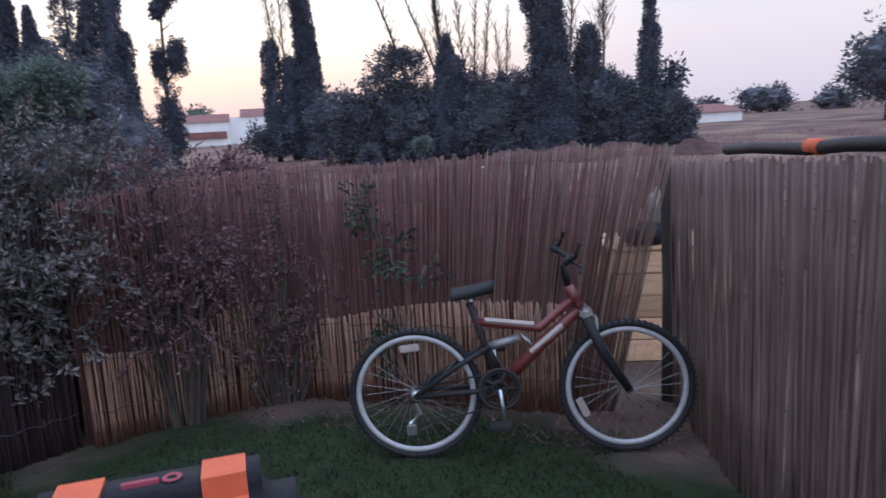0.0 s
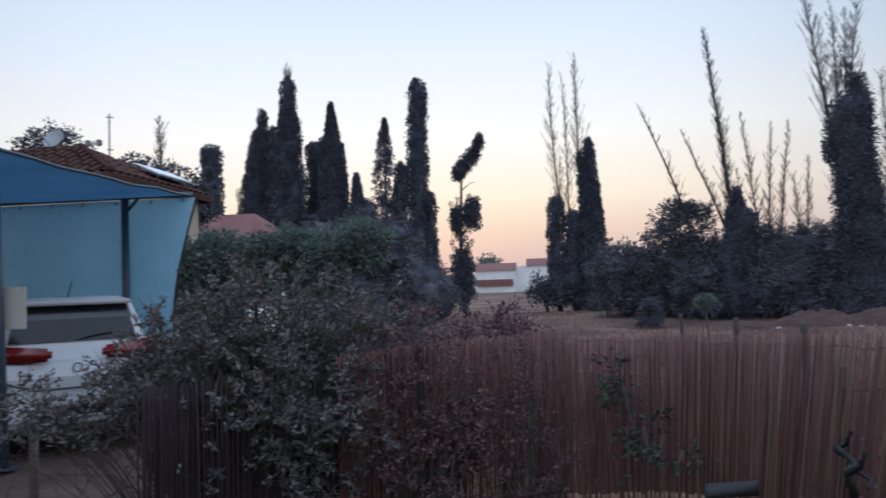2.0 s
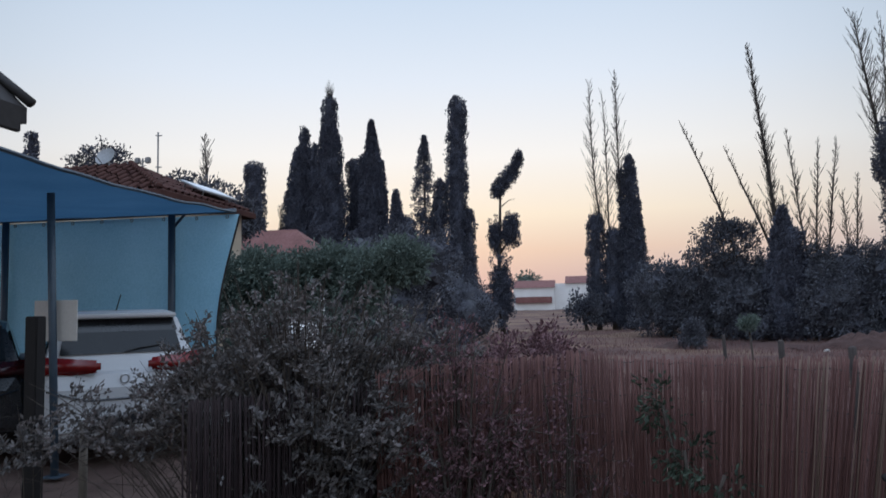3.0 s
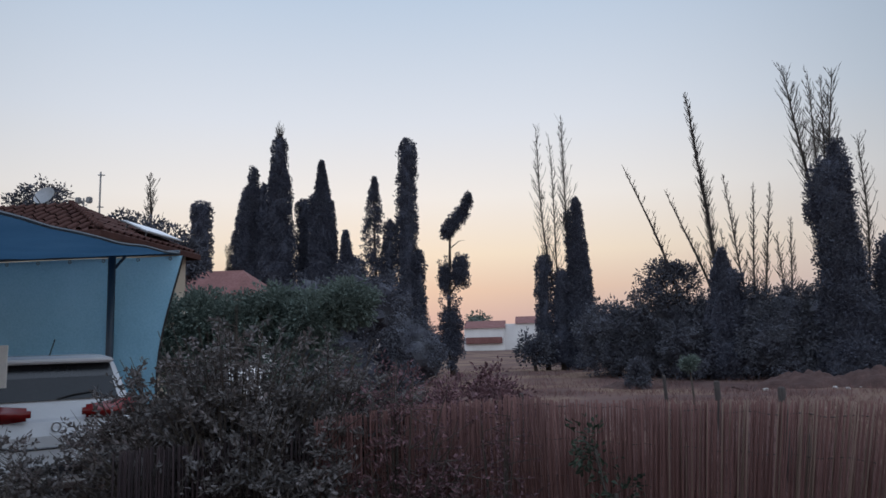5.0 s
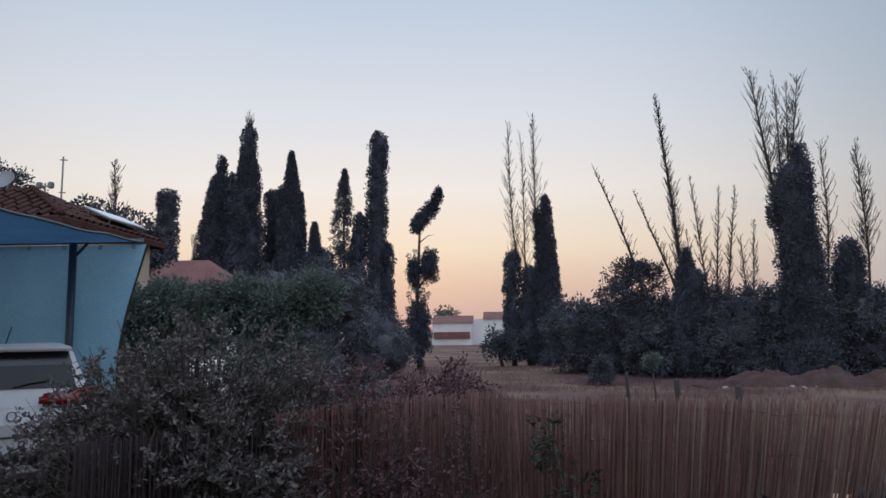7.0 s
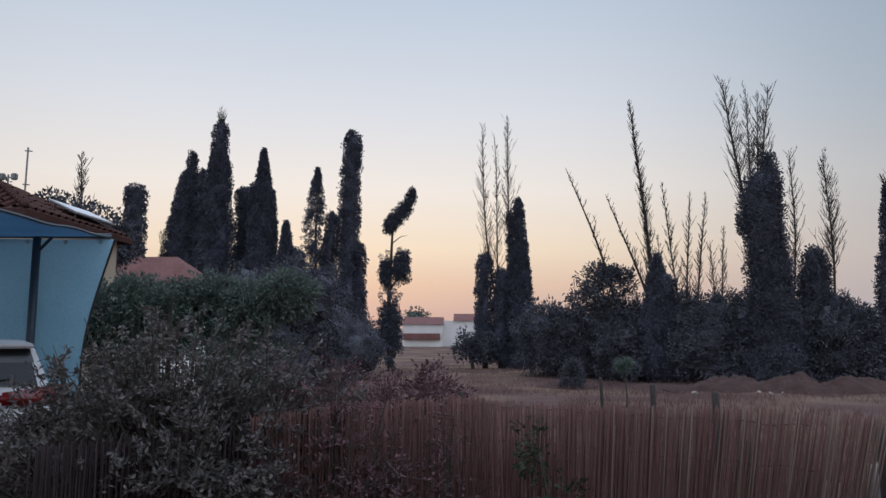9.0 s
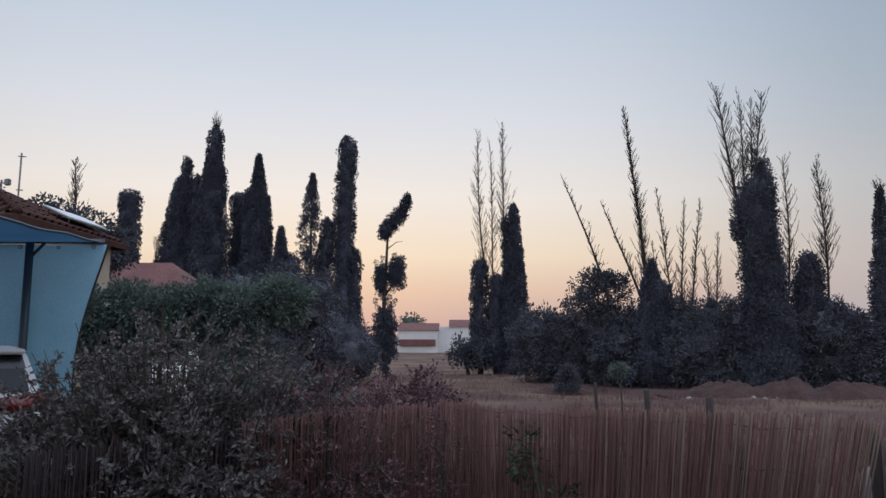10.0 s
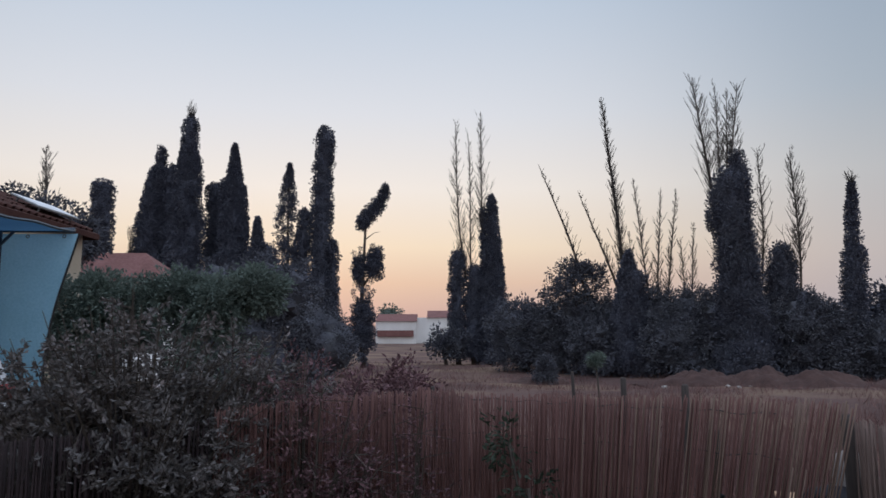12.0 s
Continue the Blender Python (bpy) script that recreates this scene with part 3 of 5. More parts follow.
DARK = "tall dark green cypress standing at the edge of the field"
COL, POINT, SPREAD = "column", "point", "spread"
cypress(-17.55, 36.1, [(0, 0, 0, 9.75, 1.35, COL)], 1, "dark round-topped cypress standing behind the tiled house")
cypress(-15.95, 39.0, [(0.1, 0, 0, 12.3, 0.72, COL), (-0.2, 0.2, 0, 11.2, 2.5, SPREAD), (0.68, 0, 0, 11.3, 0.85, COL)], 2, DARK)
cypress(-14.15, 38.6, [(0, 0, 0, 14.0, 0.95, COL), (-0.05, 0.1, 0, 12.6, 2.4, SPREAD), (-0.5, 0.2, 0, 9.8, 2.2, SPREAD)], 3, "tallest dark cypress with bare twigs at its tip", bare_tip=0.75)
cypress(-13.1, 40.0, [(0, 0, 0, 10.4, 1.1, COL), (0.3, 0, 0, 8.2, 2.0, SPREAD)], 4, DARK)
cypress(-11.75, 39.3, [(0, 0, 0, 12.5, 2.2, POINT), (0.4, 0, 0, 10.2, 0.9, COL), (-0.3, 0.1, 0, 10.6, 1.25, COL)], 5, "pointed dark green cypress in a close group")
cypress(-9.15, 34.8, [(0, 0, 0, 7.5, 1.7, POINT), (0.55, 0, 0, 6.2, 1.0, COL), (-0.35, 0, 0, 5.6, 1.2, SPREAD)], 6, "short pointed cypress below taller ones")
cypress(-8.15, 37.1, [(0, 0, 0, 10.8, 2.5, POINT), (0.1, 0.1, 0, 6.6, 1.5, COL)], 7, "thin see-through cypress with gaps in its crown", n=5600, sparse=True)
cypress(-7.4, 37.3, [(0, 0, 0, 8.5, 0.85, COL)], 8, DARK)
cypress(-6.45, 37.4, [(0, 0, 0, 13.0, 1.2, COL), (0.5, 0.2, 0, 6.9, 0.75, COL), (0.45, 0, 0, 5.1, 1.4, SPREAD)], 9, "tall blunt-topped column of dark cypress")
cypress(0.88, 42.0, [(0, 0, 0.4, 6.8, 1.05, COL)], 21, "low dark cypress beside a taller one")
cypress(1.85, 42.0, [(0, 0, 0.5, 5.9, 1.3, COL)], 22, DARK)
cypress(2.85, 41.9, [(0.05, 0, 0.3, 10.1, 1.45, SPREAD), (-0.48, 0, 0.3, 9.4, 0.45, COL), (0.1, 0, 0.3, 7.8, 1.75, SPREAD)], 23, "dark cypress with bare trunks standing beside it")
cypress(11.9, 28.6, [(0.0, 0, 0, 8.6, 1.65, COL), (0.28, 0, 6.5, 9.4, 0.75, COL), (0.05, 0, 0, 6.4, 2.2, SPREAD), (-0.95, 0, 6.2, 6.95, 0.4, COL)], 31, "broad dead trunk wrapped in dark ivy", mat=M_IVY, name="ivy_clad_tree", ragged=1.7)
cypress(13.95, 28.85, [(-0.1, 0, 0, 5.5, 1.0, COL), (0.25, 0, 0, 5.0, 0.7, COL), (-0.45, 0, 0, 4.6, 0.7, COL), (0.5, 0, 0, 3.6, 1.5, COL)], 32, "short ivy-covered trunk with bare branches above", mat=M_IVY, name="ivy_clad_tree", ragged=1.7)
cypress(16.6, 28.6, [(0, 0, 0, 8.1, 0.78, SPREAD), (0.0, 0, 0, 5.5, 0.95, COL)], 33, "slim dark cypress with ragged edges", (0.15, 0), bare_tip=0.5, ragged=1.2)
cypress(-20.2, 22.8, [(0, 0, 0, 8.5, 0.55, COL)], 35, "slim dark cypress far behind the carport")
cypress(8.1, 31.0, [(0, 0, 0, 5.45, 1.9, POINT), (0.15, 0, 0, 4.6, 1.3, COL)], 34, "small cone-shaped cypress in the hedge")

# leafless poplars
POPLAR = "bare grey poplar with steep thin branches"
for i, (bx, by, tx, ty, tz, gr, n_, st, tw) in enumerate([
    (2.1, 42.0, 0.72, 42.0, 14.8, 0.13, 60, 0.35, 1.3),
    (1.75, 42.1, 1.5, 42.0, 14.2, 0.1, 40, 0.4, 1.1),
    (3.0, 42.0, 2.34, 41.9, 15.3, 0.13, 60, 0.45, 1.3),
    (7.4, 32.4, 4.5, 32.7, 9.8, 0.17, 30, 0.45, 0.7),
    (8.9, 32.1, 6.25, 32.4, 8.5, 0.16, 26, 0.5, 0.7),
    (8.1, 32.0, 7.37, 32.2, 12.9, 0.2, 130, 0.3, 0.95),
    (9.4, 31.7, 8.65, 31.9, 9.0, 0.1, 40, 0.35, 0.9),
    (9.6, 31.5, 9.82, 31.5, 8.4, 0.1, 40, 0.35, 0.8),
    (9.95, 31.5, 10.48, 31.3, 8.3, 0.1, 36, 0.35, 0.8),
    (11.2, 32.1, 11.46, 32.0, 6.9, 0.08, 30, 0.4, 0.8),
    (10.7, 32.0, 10.8, 32.0, 6.2, 0.06, 30, 0.4, 0.9),
    (12.0, 29.7, 10.9, 30.1, 13.1, 0.2, 80, 0.3, 1.8),
    (11.85, 28.9, 11.45, 29.0, 12.3, 0.1, 26, 0.66, 1.1),
    (11.8, 28.8, 12.3, 28.7, 12.35, 0.11, 34, 0.68, 1.2),
    (11.85, 28.9, 11.95, 28.9, 12.2, 0.08, 20, 0.7, 1.1),
    (13.2, 30.2, 13.65, 30.05, 9.9, 0.1, 46, 0.4, 1.1),
    (14.25, 28.6, 14.33, 28.6, 9.3, 0.11, 56, 0.45, 1.3),
    (12.6, 30.8, 12.9, 30.8, 6.6, 0.07, 30, 0.4, 0.9),
    (8.8, 32.6, 8.6, 32.6, 6.6, 0.06, 30, 0.4, 0.9),
    (-13.0, 22.5, -12.95, 22.5, 7.9, 0.1, 50, 0.5, 0.9),
    (-16.9, 38.2, -17.0, 38.2, 7.6, 0.1, 50, 0.4, 1.2),
]):
    bare_tree(bx, by, (tx - bx, ty - by, tz), 100 + i, POPLAR, 0.3, 0.16, gr, int(n_ * 2.4), st, tw)

# the bent tree: a bare leaning stem with foliage only in clumps
def bent_tree(x, y):
    rng = np.random.default_rng(40)
    tree = thing("bent_cypress", (x, y, ground_height(x, y) - 0.05), "wind-bent cypress with foliage only in a few clumps", "tree", "trees along the field")
    stem = Build().tube([(0, 0, 0), (-0.1, 0, 2.4), (-0.12, 0, 4.4), (-0.02, 0, 6.3), (0.02, 0, 7.4), (0.5, 0, 8.6), (1.15, 0, 9.75)], [0.15, 0.13, 0.1, 0.075, 0.06, 0.045, 0.02], 8)
    stem.tube([(-0.1, 0, 4.3), (0.35, 0.05, 5.0), (0.75, 0, 5.6)], [0.07, 0.05, 0.02], 6).tube([(0.05, 0, 6.9), (0.5, 0, 7.25), (0.85, 0, 7.3)], [0.035, 0.02, 0.006], 5)
    part("trunk", stem.mesh("trunk", M_BARK, True), tree)
    for clumps, spots in ((420, ((-0.05, 2.3, 0.72, 2.1),)), (150, ((-0.3, 5.2, 0.33, 1.0),)), (230, ((0.5, 5.55, 0.52, 1.1),)), (60, ((-0.14, 7.72, 0.32, 0.4), (0.12, 8.05, 0.4, 0.4), (0.38, 8.4, 0.38, 0.4))), (50, ((0.66, 8.75, 0.34, 0.42), (0.9, 9.1, 0.27, 0.4), (1.06, 9.5, 0.17, 0.36)))):
        crown = Build()
        for cx, cz, rx, rz in spots:
            for _ in range(clumps):
                d = rng.normal(size=3)
                d /= np.linalg.norm(d)
                c = np.array((cx, 0, cz)) + d * (rx, rx, rz) * rng.uniform(0.35, 1.0) * (0.95 + 0.7 * noise.noise(Vector(d) * 2.4 + Vector((cz, 0, 0))))
                q = rng.normal(size=(44, 3))
                q /= np.linalg.norm(q, axis=1, keepdims=True)
                v, f = leaf_arrays(c + q * 0.14 * rng.random((44, 1)) ** 0.5, q + (0, 0, 0.6), 0.085, 0.055, rng)
                crown.add(v.tolist(), f.tolist())
        part("foliage_clump", crown.mesh("foliage_clump", M_CYPRESS), tree)


bent_tree(-4.2, 37.8)

# hedge of dark trees behind the field
for i, (hx, hy, hh, hw) in enumerate([
    (3.9, 34.2, 3.3, 1.5), (5.2, 33.6, 3.2, 1.4), (6.6, 33.0, 3.7, 1.6), (8.4, 32.2, 3.7, 1.5), (9.6, 31.6, 3.9, 1.6), (10.9, 30.8, 3.8, 1.6), (12.0, 30.0, 3.7, 1.7),
    (13.2, 29.4, 3.6, 1.5), (14.6, 28.7, 3.6, 1.5), (15.5, 28.6, 3.0, 1.2), (17.4, 28.0, 2.4, 1.0), (7.4, 31.8, 2.6, 1.7), (10.2, 30.1, 2.6, 1.8),
]):
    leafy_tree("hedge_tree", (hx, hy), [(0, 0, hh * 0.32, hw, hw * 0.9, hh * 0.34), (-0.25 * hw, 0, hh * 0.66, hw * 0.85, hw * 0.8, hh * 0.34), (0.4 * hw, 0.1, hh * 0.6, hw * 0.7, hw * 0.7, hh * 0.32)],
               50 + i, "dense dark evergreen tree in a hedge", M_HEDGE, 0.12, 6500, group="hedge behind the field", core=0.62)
leafy_tree("round_tree", (6.1, 32.6), [(0, 0, 4.0, 1.15, 1.0, 1.1), (-0.75, 0, 3.5, 0.75, 0.7, 0.8), (0.7, 0, 4.2, 0.75, 0.7, 0.85), (0, 0.2, 4.7, 0.8, 0.7, 0.6)], 70,
           "round-headed leafy tree with an open crown", M_HEDGE, 0.14, 2400, 2.4, gaps=0.36, core=0.0)
leafy_tree("shrub", (4.0, 36.5), [(0, 0, 2.6, 0.9, 0.8, 1.1), (0.8, 0, 2.2, 0.9, 0.8, 1.1)], 71, "open grey-green shrub beside the cypress", M_HEDGE, 0.22, 900, 1.2, gaps=0.4, core=0)
leafy_tree("shrub", (0.2, 41.0), [(-0.3, 0, 1.3, 0.7, 0.5, 0.75), (0.5, 0, 1.2, 0.7, 0.5, 0.7)], 72, "grey-green shrub in front of the white house", M_HEDGE, 0.2, 900, 0.6, core=0.5)
leafy_tree("bare_side_tree", (17.7, 29.0), [(0.3, 0, 3.3, 0.35, 0.3, 0.55), (0.05, 0, 2.5, 0.3, 0.3, 0.35)], 73, "thin tree with one clump of foliage", M_CYPRESS, 0.24, 500, 1.6, core=0.5, trunk_r=0.06)
leafy_tree("shrub", (-11.6, 21.0), [(-1.0, 0, 5.2, 1.0, 0.9, 0.9), (0.2, 0, 5.0, 0.9, 0.8, 0.7), (0.75, 0, 4.5, 0.6, 0.6, 0.5), (-0.6, 0, 3.0, 1.3, 1.2, 1.4)], 74, "rough dark tree behind the tiled roof", M_HEDGE, 0.14, 2600, 2.2, gaps=0.3, core=0.5)
leafy_tree("leafy_tree", (-13.3, 17.8), [(0, 0, 5.9, 0.8, 0.7, 0.6), (-0.5, 0, 5.4, 0.7, 0.6, 0.6), (0.7, 0, 5.3, 0.6, 0.5, 0.4)], 75, "round leafy tree behind the satellite dish", M_HEDGE, 0.11, 2600, 3.2, gaps=0.2, core=0)


# ---- carport with shade cloth, posts and hanging tarpaulin ----
def grid_sheet(fn, nu, nv, thick=0.006):
    """A thin sheet with two faces from a function of two numbers between 0 and 1."""
    b = Build()
    pts = [Vector(fn(i / nu, j / nv)) for j in range(nv + 1) for i in range(nu + 1)]
    for p in pts:
        b.v.append(tuple(p))
    for j in range(nv):
        for i in range(nu):
            a = j * (nu + 1) + i
            b.f.append((a, a + 1, a + nu + 2, a + nu + 1))
    return b


def carport():
    port = thing("carport", (-7.5, 8.0, 0), "blue shade-cloth carport on painted steel posts over two cars", "carport")
    inv = Matrix.Translation((7.5, -8.0, 0))

    def local(p):
        return tuple(inv @ Vector(p))

    def canopy(u, v):
        right = Vector((-4.95, 4.3, 3.2)).lerp(Vector((-5.87, 11.02, 3.4)), v)
        left = Vector((-12.0, 4.3, 3.25)).lerp(Vector((-11.6, 10.95, 3.4)), v)
        p = right.lerp(left, u)
        p.z -= 0.1 * math.sin(math.pi * v) * (0.4 + 0.6 * math.sin(math.pi * min(1, u * 2.2 + 0.1))) + 0.03 * wobble(p, 1.1, 3)
        p.x += 0.06 * math.sin(math.pi * v) * (1 - u) * -1
        return local(p)

    cloth = part("canopy", grid_sheet(canopy, 28, 26).mesh("canopy", M_SHADE, True), port, "blue knitted shade cloth, sagging between its edges")
    hem = Build().tube([canopy(0, j / 26) for j in range(27)], 0.022, 6).tube([canopy(i / 28, 1) for i in range(29)], 0.022, 6)
    part("hem", hem.mesh("hem", M_BLUEPOLE), cloth)
    beam = Build()
    beam.tube([local((-5.87, 11.06, 3.42)), local((-11.6, 11.0, 3.42))], 0.04, 8)
    part("beam", beam.mesh("beam", M_BLUEPOLE, True), port)
    for px, py, top, r, lean in ((-5.89, 6.77, 3.09, 0.042, 0.12), (-6.97, 10.9, 3.38, 0.062, 0.02), (-10.25, 10.9, 3.38, 0.06, 0.0), (-11.8, 6.77, 3.13, 0.05, 0.0)):
        post = part("post", Build().tube([local((px + lean, py, 0)), local((px + lean * 0.5, py, top * 0.5)), local((px, py, top))], r, 10).mesh("post", M_BLUEPOLE, True), port)
        foot = Build().box((-0.1, -0.1, 0), (0.1, 0.1, 0.014), 0.003, Matrix.Translation(local((px + lean, py, 0))))
        part("base_plate", foot.mesh("base_plate", M_BLUEPOLE), post)
    brace = Build().tube([local((-6.97, 10.9, 3.12)), local((-6.75, 10.95, 3.39))], 0.025, 6)
    part("brace", brace.mesh("brace", M_BLUEPOLE), port)
    board = Build().box((-6.12, 6.83, 1.45), (-5.58, 6.845, 1.9), 0.004, inv)
    part("board", board.mesh("board", M_PANEL), port, "blank cream board fixed to the post")

    hang = thing("tarpaulin", (-8.5, 11.0, 0), "pale blue tarpaulin hanging as the carport's back wall", "tarpaulin")

    def drop(u, v):
        z = 3.36 - 3.16 * v
        bow = 0.42 * math.sin(min(1, v * 1.35) * math.pi * 0.5) * (1 - u) ** 3
        x = -5.78 - bow - 5.7 * u
        y = 11.03 + 0.05 * math.sin(u * 23) * v + 0.07 * wobble((x, 0, z), 0.9, 5)
        return x + 8.5, y - 11.0, z
    sheet = part("sheet", grid_sheet(drop, 60, 24).mesh("sheet", M_TARP, True), hang)
    edge = Build().tube([drop(0, j / 24) for j in range(25)], 0.016, 6)
    part("rope", edge.mesh("rope", M_DARKEAVE), sheet, "dark cord along the free edge")
    for k in range(10):
        u = 0.04 + k * 0.104
        eye = Build().ring(drop(u, 0.012), (0, 1, 0), 0.025, 0.008, 12, 5)
        part("eyelet", eye.mesh("eyelet", M_GALV), sheet)


carport()


# ---- cars ----
def car(at, rz, paint, label, lens=M_REDLENS):
    """An estate car with its tail at the origin, nose along y. Length 4.25 m, height 1.66 m."""
    root = thing("car", at, label, "car", "parked cars", "", rz)
    # y, half width, floor, belt, and the greenhouse: roof height and half width (0: none)
    rows = [(0.0, 0.74, 0.42, 0.84), (0.06, 0.84, 0.34, 0.98), (0.25, 0.89, 0.26, 1.06), (0.8, 0.91, 0.24, 1.04), (1.9, 0.91, 0.23, 1.0), (2.9, 0.9, 0.24, 0.97), (3.5, 0.87, 0.26, 0.9), (4.0, 0.78, 0.3, 0.8), (4.2, 0.64, 0.36, 0.68), (4.25, 0.55, 0.42, 0.6)]
    b = Build()
    n = 10
    for y, w, lo, hi in rows:
        mid = (lo + hi) / 2
        for x, z in ((-w * 0.9, lo), (-w * 0.98, lo + 0.08), (-w, mid), (-w * 0.985, hi - 0.1), (-w * 0.92, hi), (w * 0.92, hi), (w * 0.985, hi - 0.1), (w, mid), (w * 0.98, lo + 0.08), (w * 0.9, lo)):
            b.v.append((x, y, z))
    for i in range(len(rows) - 1):
        for k in range(n):
            a, c = i * n + k, i * n + (k + 1) % n
            b.f.append((a, c, c + n, a + n))
    b.f.append(tuple(range(n))[::-1])
    b.f.append(tuple((len(rows) - 1) * n + k for k in range(n)))
    # greenhouse, rear glass raked, roof slightly domed
    top = [(0.12, 0.80, 1.0), (0.42, 0.66, 1.58), (0.75, 0.665, 1.65), (1.6, 0.67, 1.66), (2.3, 0.65, 1.6), (3.1, 0.8, 1.0)]
    base = len(b.v)
    for y, w, z in top:
        for x, zz in ((-w - 0.0, z - 0.03), (-w + 0.1, z), (w - 0.1, z), (w, z - 0.03)):
            b.v.append((x, y, zz))
    for i in range(len(top) - 1):
        for k in range(3):
            a = base + i * 4 + k
            b.f.append((a, a + 1, a + 5, a + 4))
    # sides of the greenhouse down to the belt
    for s in (0, 3):
        w = 0.86 if s else -0.86
        k0 = len(b.v)
        b.v.extend([(w, 0.15, 1.0), (w, 3.1, 0.98)])
        ring = [base + i * 4 + s for i in range(len(top))]
        b.f.append(tuple([k0] + ring + [k0 + 1]))
    body = part("body", b.mesh("body", paint, False), root)
    rear = Build().add([(-0.67, 0.195, 1.19), (0.67, 0.195, 1.19), (0.59, 0.375, 1.53), (-0.59, 0.375, 1.53), (-0.65, 0.225, 1.2), (0.65, 0.225, 1.2), (0.57, 0.39, 1.52), (-0.57, 0.39, 1.52)], [(0, 1, 2, 3), (7, 6, 5, 4), (0, 4, 5, 1), (1, 5, 6, 2), (2, 6, 7, 3), (3, 7, 4, 0)])
    part("rear_window", rear.mesh("rear_window", M_CARGLASS), root)
    # Dark strip over the glass stands for the spoiler's shadow and the window top.
    band = Build().add([(-0.64, 0.315, 1.42), (0.64, 0.315, 1.42), (0.6, 0.385, 1.56), (-0.6, 0.385, 1.56), (-0.64, 0.335, 1.42), (0.64, 0.335, 1.42), (0.6, 0.405, 1.56), (-0.6, 0.405, 1.56)], [(0, 1, 2, 3), (7, 6, 5, 4), (0, 4, 5, 1), (1, 5, 6, 2), (2, 6, 7, 3), (3, 7, 4, 0)])
    part("spoiler_shade_band", band.mesh("spoiler_shade_band", M_CARDARK), root, "dark strip over the rear window for the spoiler's shadow and the window top")
    part("hatch_seam", Build().tube([(-0.8, -0.006, 0.84), (-0.4, -0.008, 0.72), (0.4, -0.008, 0.72), (0.8, -0.006, 0.84)], 0.012, 5).mesh("hatch_seam", M_CARDARK), root)
    part("badge", Build().ring((0, -0.012, 0.93), (0, 1, 0.1), 0.045, 0.011, 20, 6, 0.5).mesh("badge", M_STEEL), root)
    part("plate_recess", Build().box((-0.28, -0.062, 0.44), (0.28, -0.03, 0.55), 0.01).mesh("plate_recess", M_CARDARK), root)
    part("wiper", Build().tube([(0.02, 0.19, 1.2), (0.2, 0.2, 1.24), (0.42, 0.22, 1.26)], 0.009, 5).mesh("wiper", M_BLACK), root)
    part("spoiler", Build().box((-0.62, 0.24, 1.57), (0.62, 0.52, 1.62), 0.018).mesh("spoiler", paint), root)
    for s in (-1, 1):
        lamp = Build().box((-0.37, -0.05, -0.105), (0.37, 0.05, 0.105), 0.045)
        m = Matrix.Translation((s * 0.61, 0.085, 1.07)) @ Matrix.Rotation(s * radians(16), 4, "Z")
        lamp.v = [tuple(m @ Vector((x, y, z * (1.15 - 0.5 * (0.5 - s * x / 0.6))))) for x, y, z in lamp.v]
        part("tail_light", lamp.mesh("tail_light", lens, True), root, "red tail light" if lens == M_REDLENS else "dark smoked tail light")
        for y0, y1, z0, z1 in ((0.62, 1.35, 1.1, 1.52), (1.42, 2.25, 1.08, 1.53)):
            g = Build().add([(s * 0.862, y0 - 0.12, z0 - 0.03), (s * 0.862, y1 + (0.1 if y1 > 2 else 0), z0 - 0.03), (s * 0.715, y1 - (0.12 if y1 > 2 else 0), z1), (s * 0.715, y0, z1)], [(0, 1, 2, 3)])
            part("side_window", g.mesh("side_window", M_CARGLASS), root)
        part("mirror", Build().box((s * 0.98 - 0.09, 2.62, 0.98), (s * 0.98 + 0.09, 2.74, 1.12), 0.03).mesh("mirror", paint), root)
        for y in (0.78, 3.38):
            tyre = Build().ring((s * 0.8, y, 0.32), (1, 0, 0), 0.225, 0.095, 32, 8, 1.0)
            wheel = part("wheel", tyre.mesh("wheel", M_BLACK, True), root)
            rim = Build()
            for k in range(7):
                a = 2 * math.pi * k / 7
                rim.tube([(s * 0.87, y, 0.32), (s * 0.865, y + 0.19 * math.cos(a), 0.32 + 0.19 * math.sin(a))], 0.022, 5)
            rim.ring((s * 0.85, y, 0.32), (1, 0, 0), 0.19, 0.02, 28, 6)
            part("rim", rim.mesh("rim", M_STEEL), wheel)
    part("windscreen", Build().add([(-0.7, 3.04, 1.04), (0.7, 3.04, 1.04), (0.55, 2.38, 1.575), (-0.55, 2.38, 1.575)], [(0, 1, 2, 3)]).mesh("windscreen", M_CARGLASS), root)
    part("bumper", Build().box((-0.86, -0.05, 0.36), (0.86, 0.2, 0.6), 0.06).mesh("bumper", paint, False), root)
    part("aerial", Build().tube([(0.0, 0.9, 1.65), (0.02, 0.62, 1.83)], 0.007, 5).mesh("aerial", M_BLACK), root)
    return root


white = car((-5.4, 7.42, -0.03), 42, M_CARWHITE, "white estate car parked tail-out under the blue carport")
white.matrix_world = white.matrix_world @ Matrix.Diagonal((1, 1, 1.09, 1))
car((-7.3, 6.75, 0.02), 42, M_CARDARK, "dark estate car parked beside the white one", M_SMOKEDLENS)


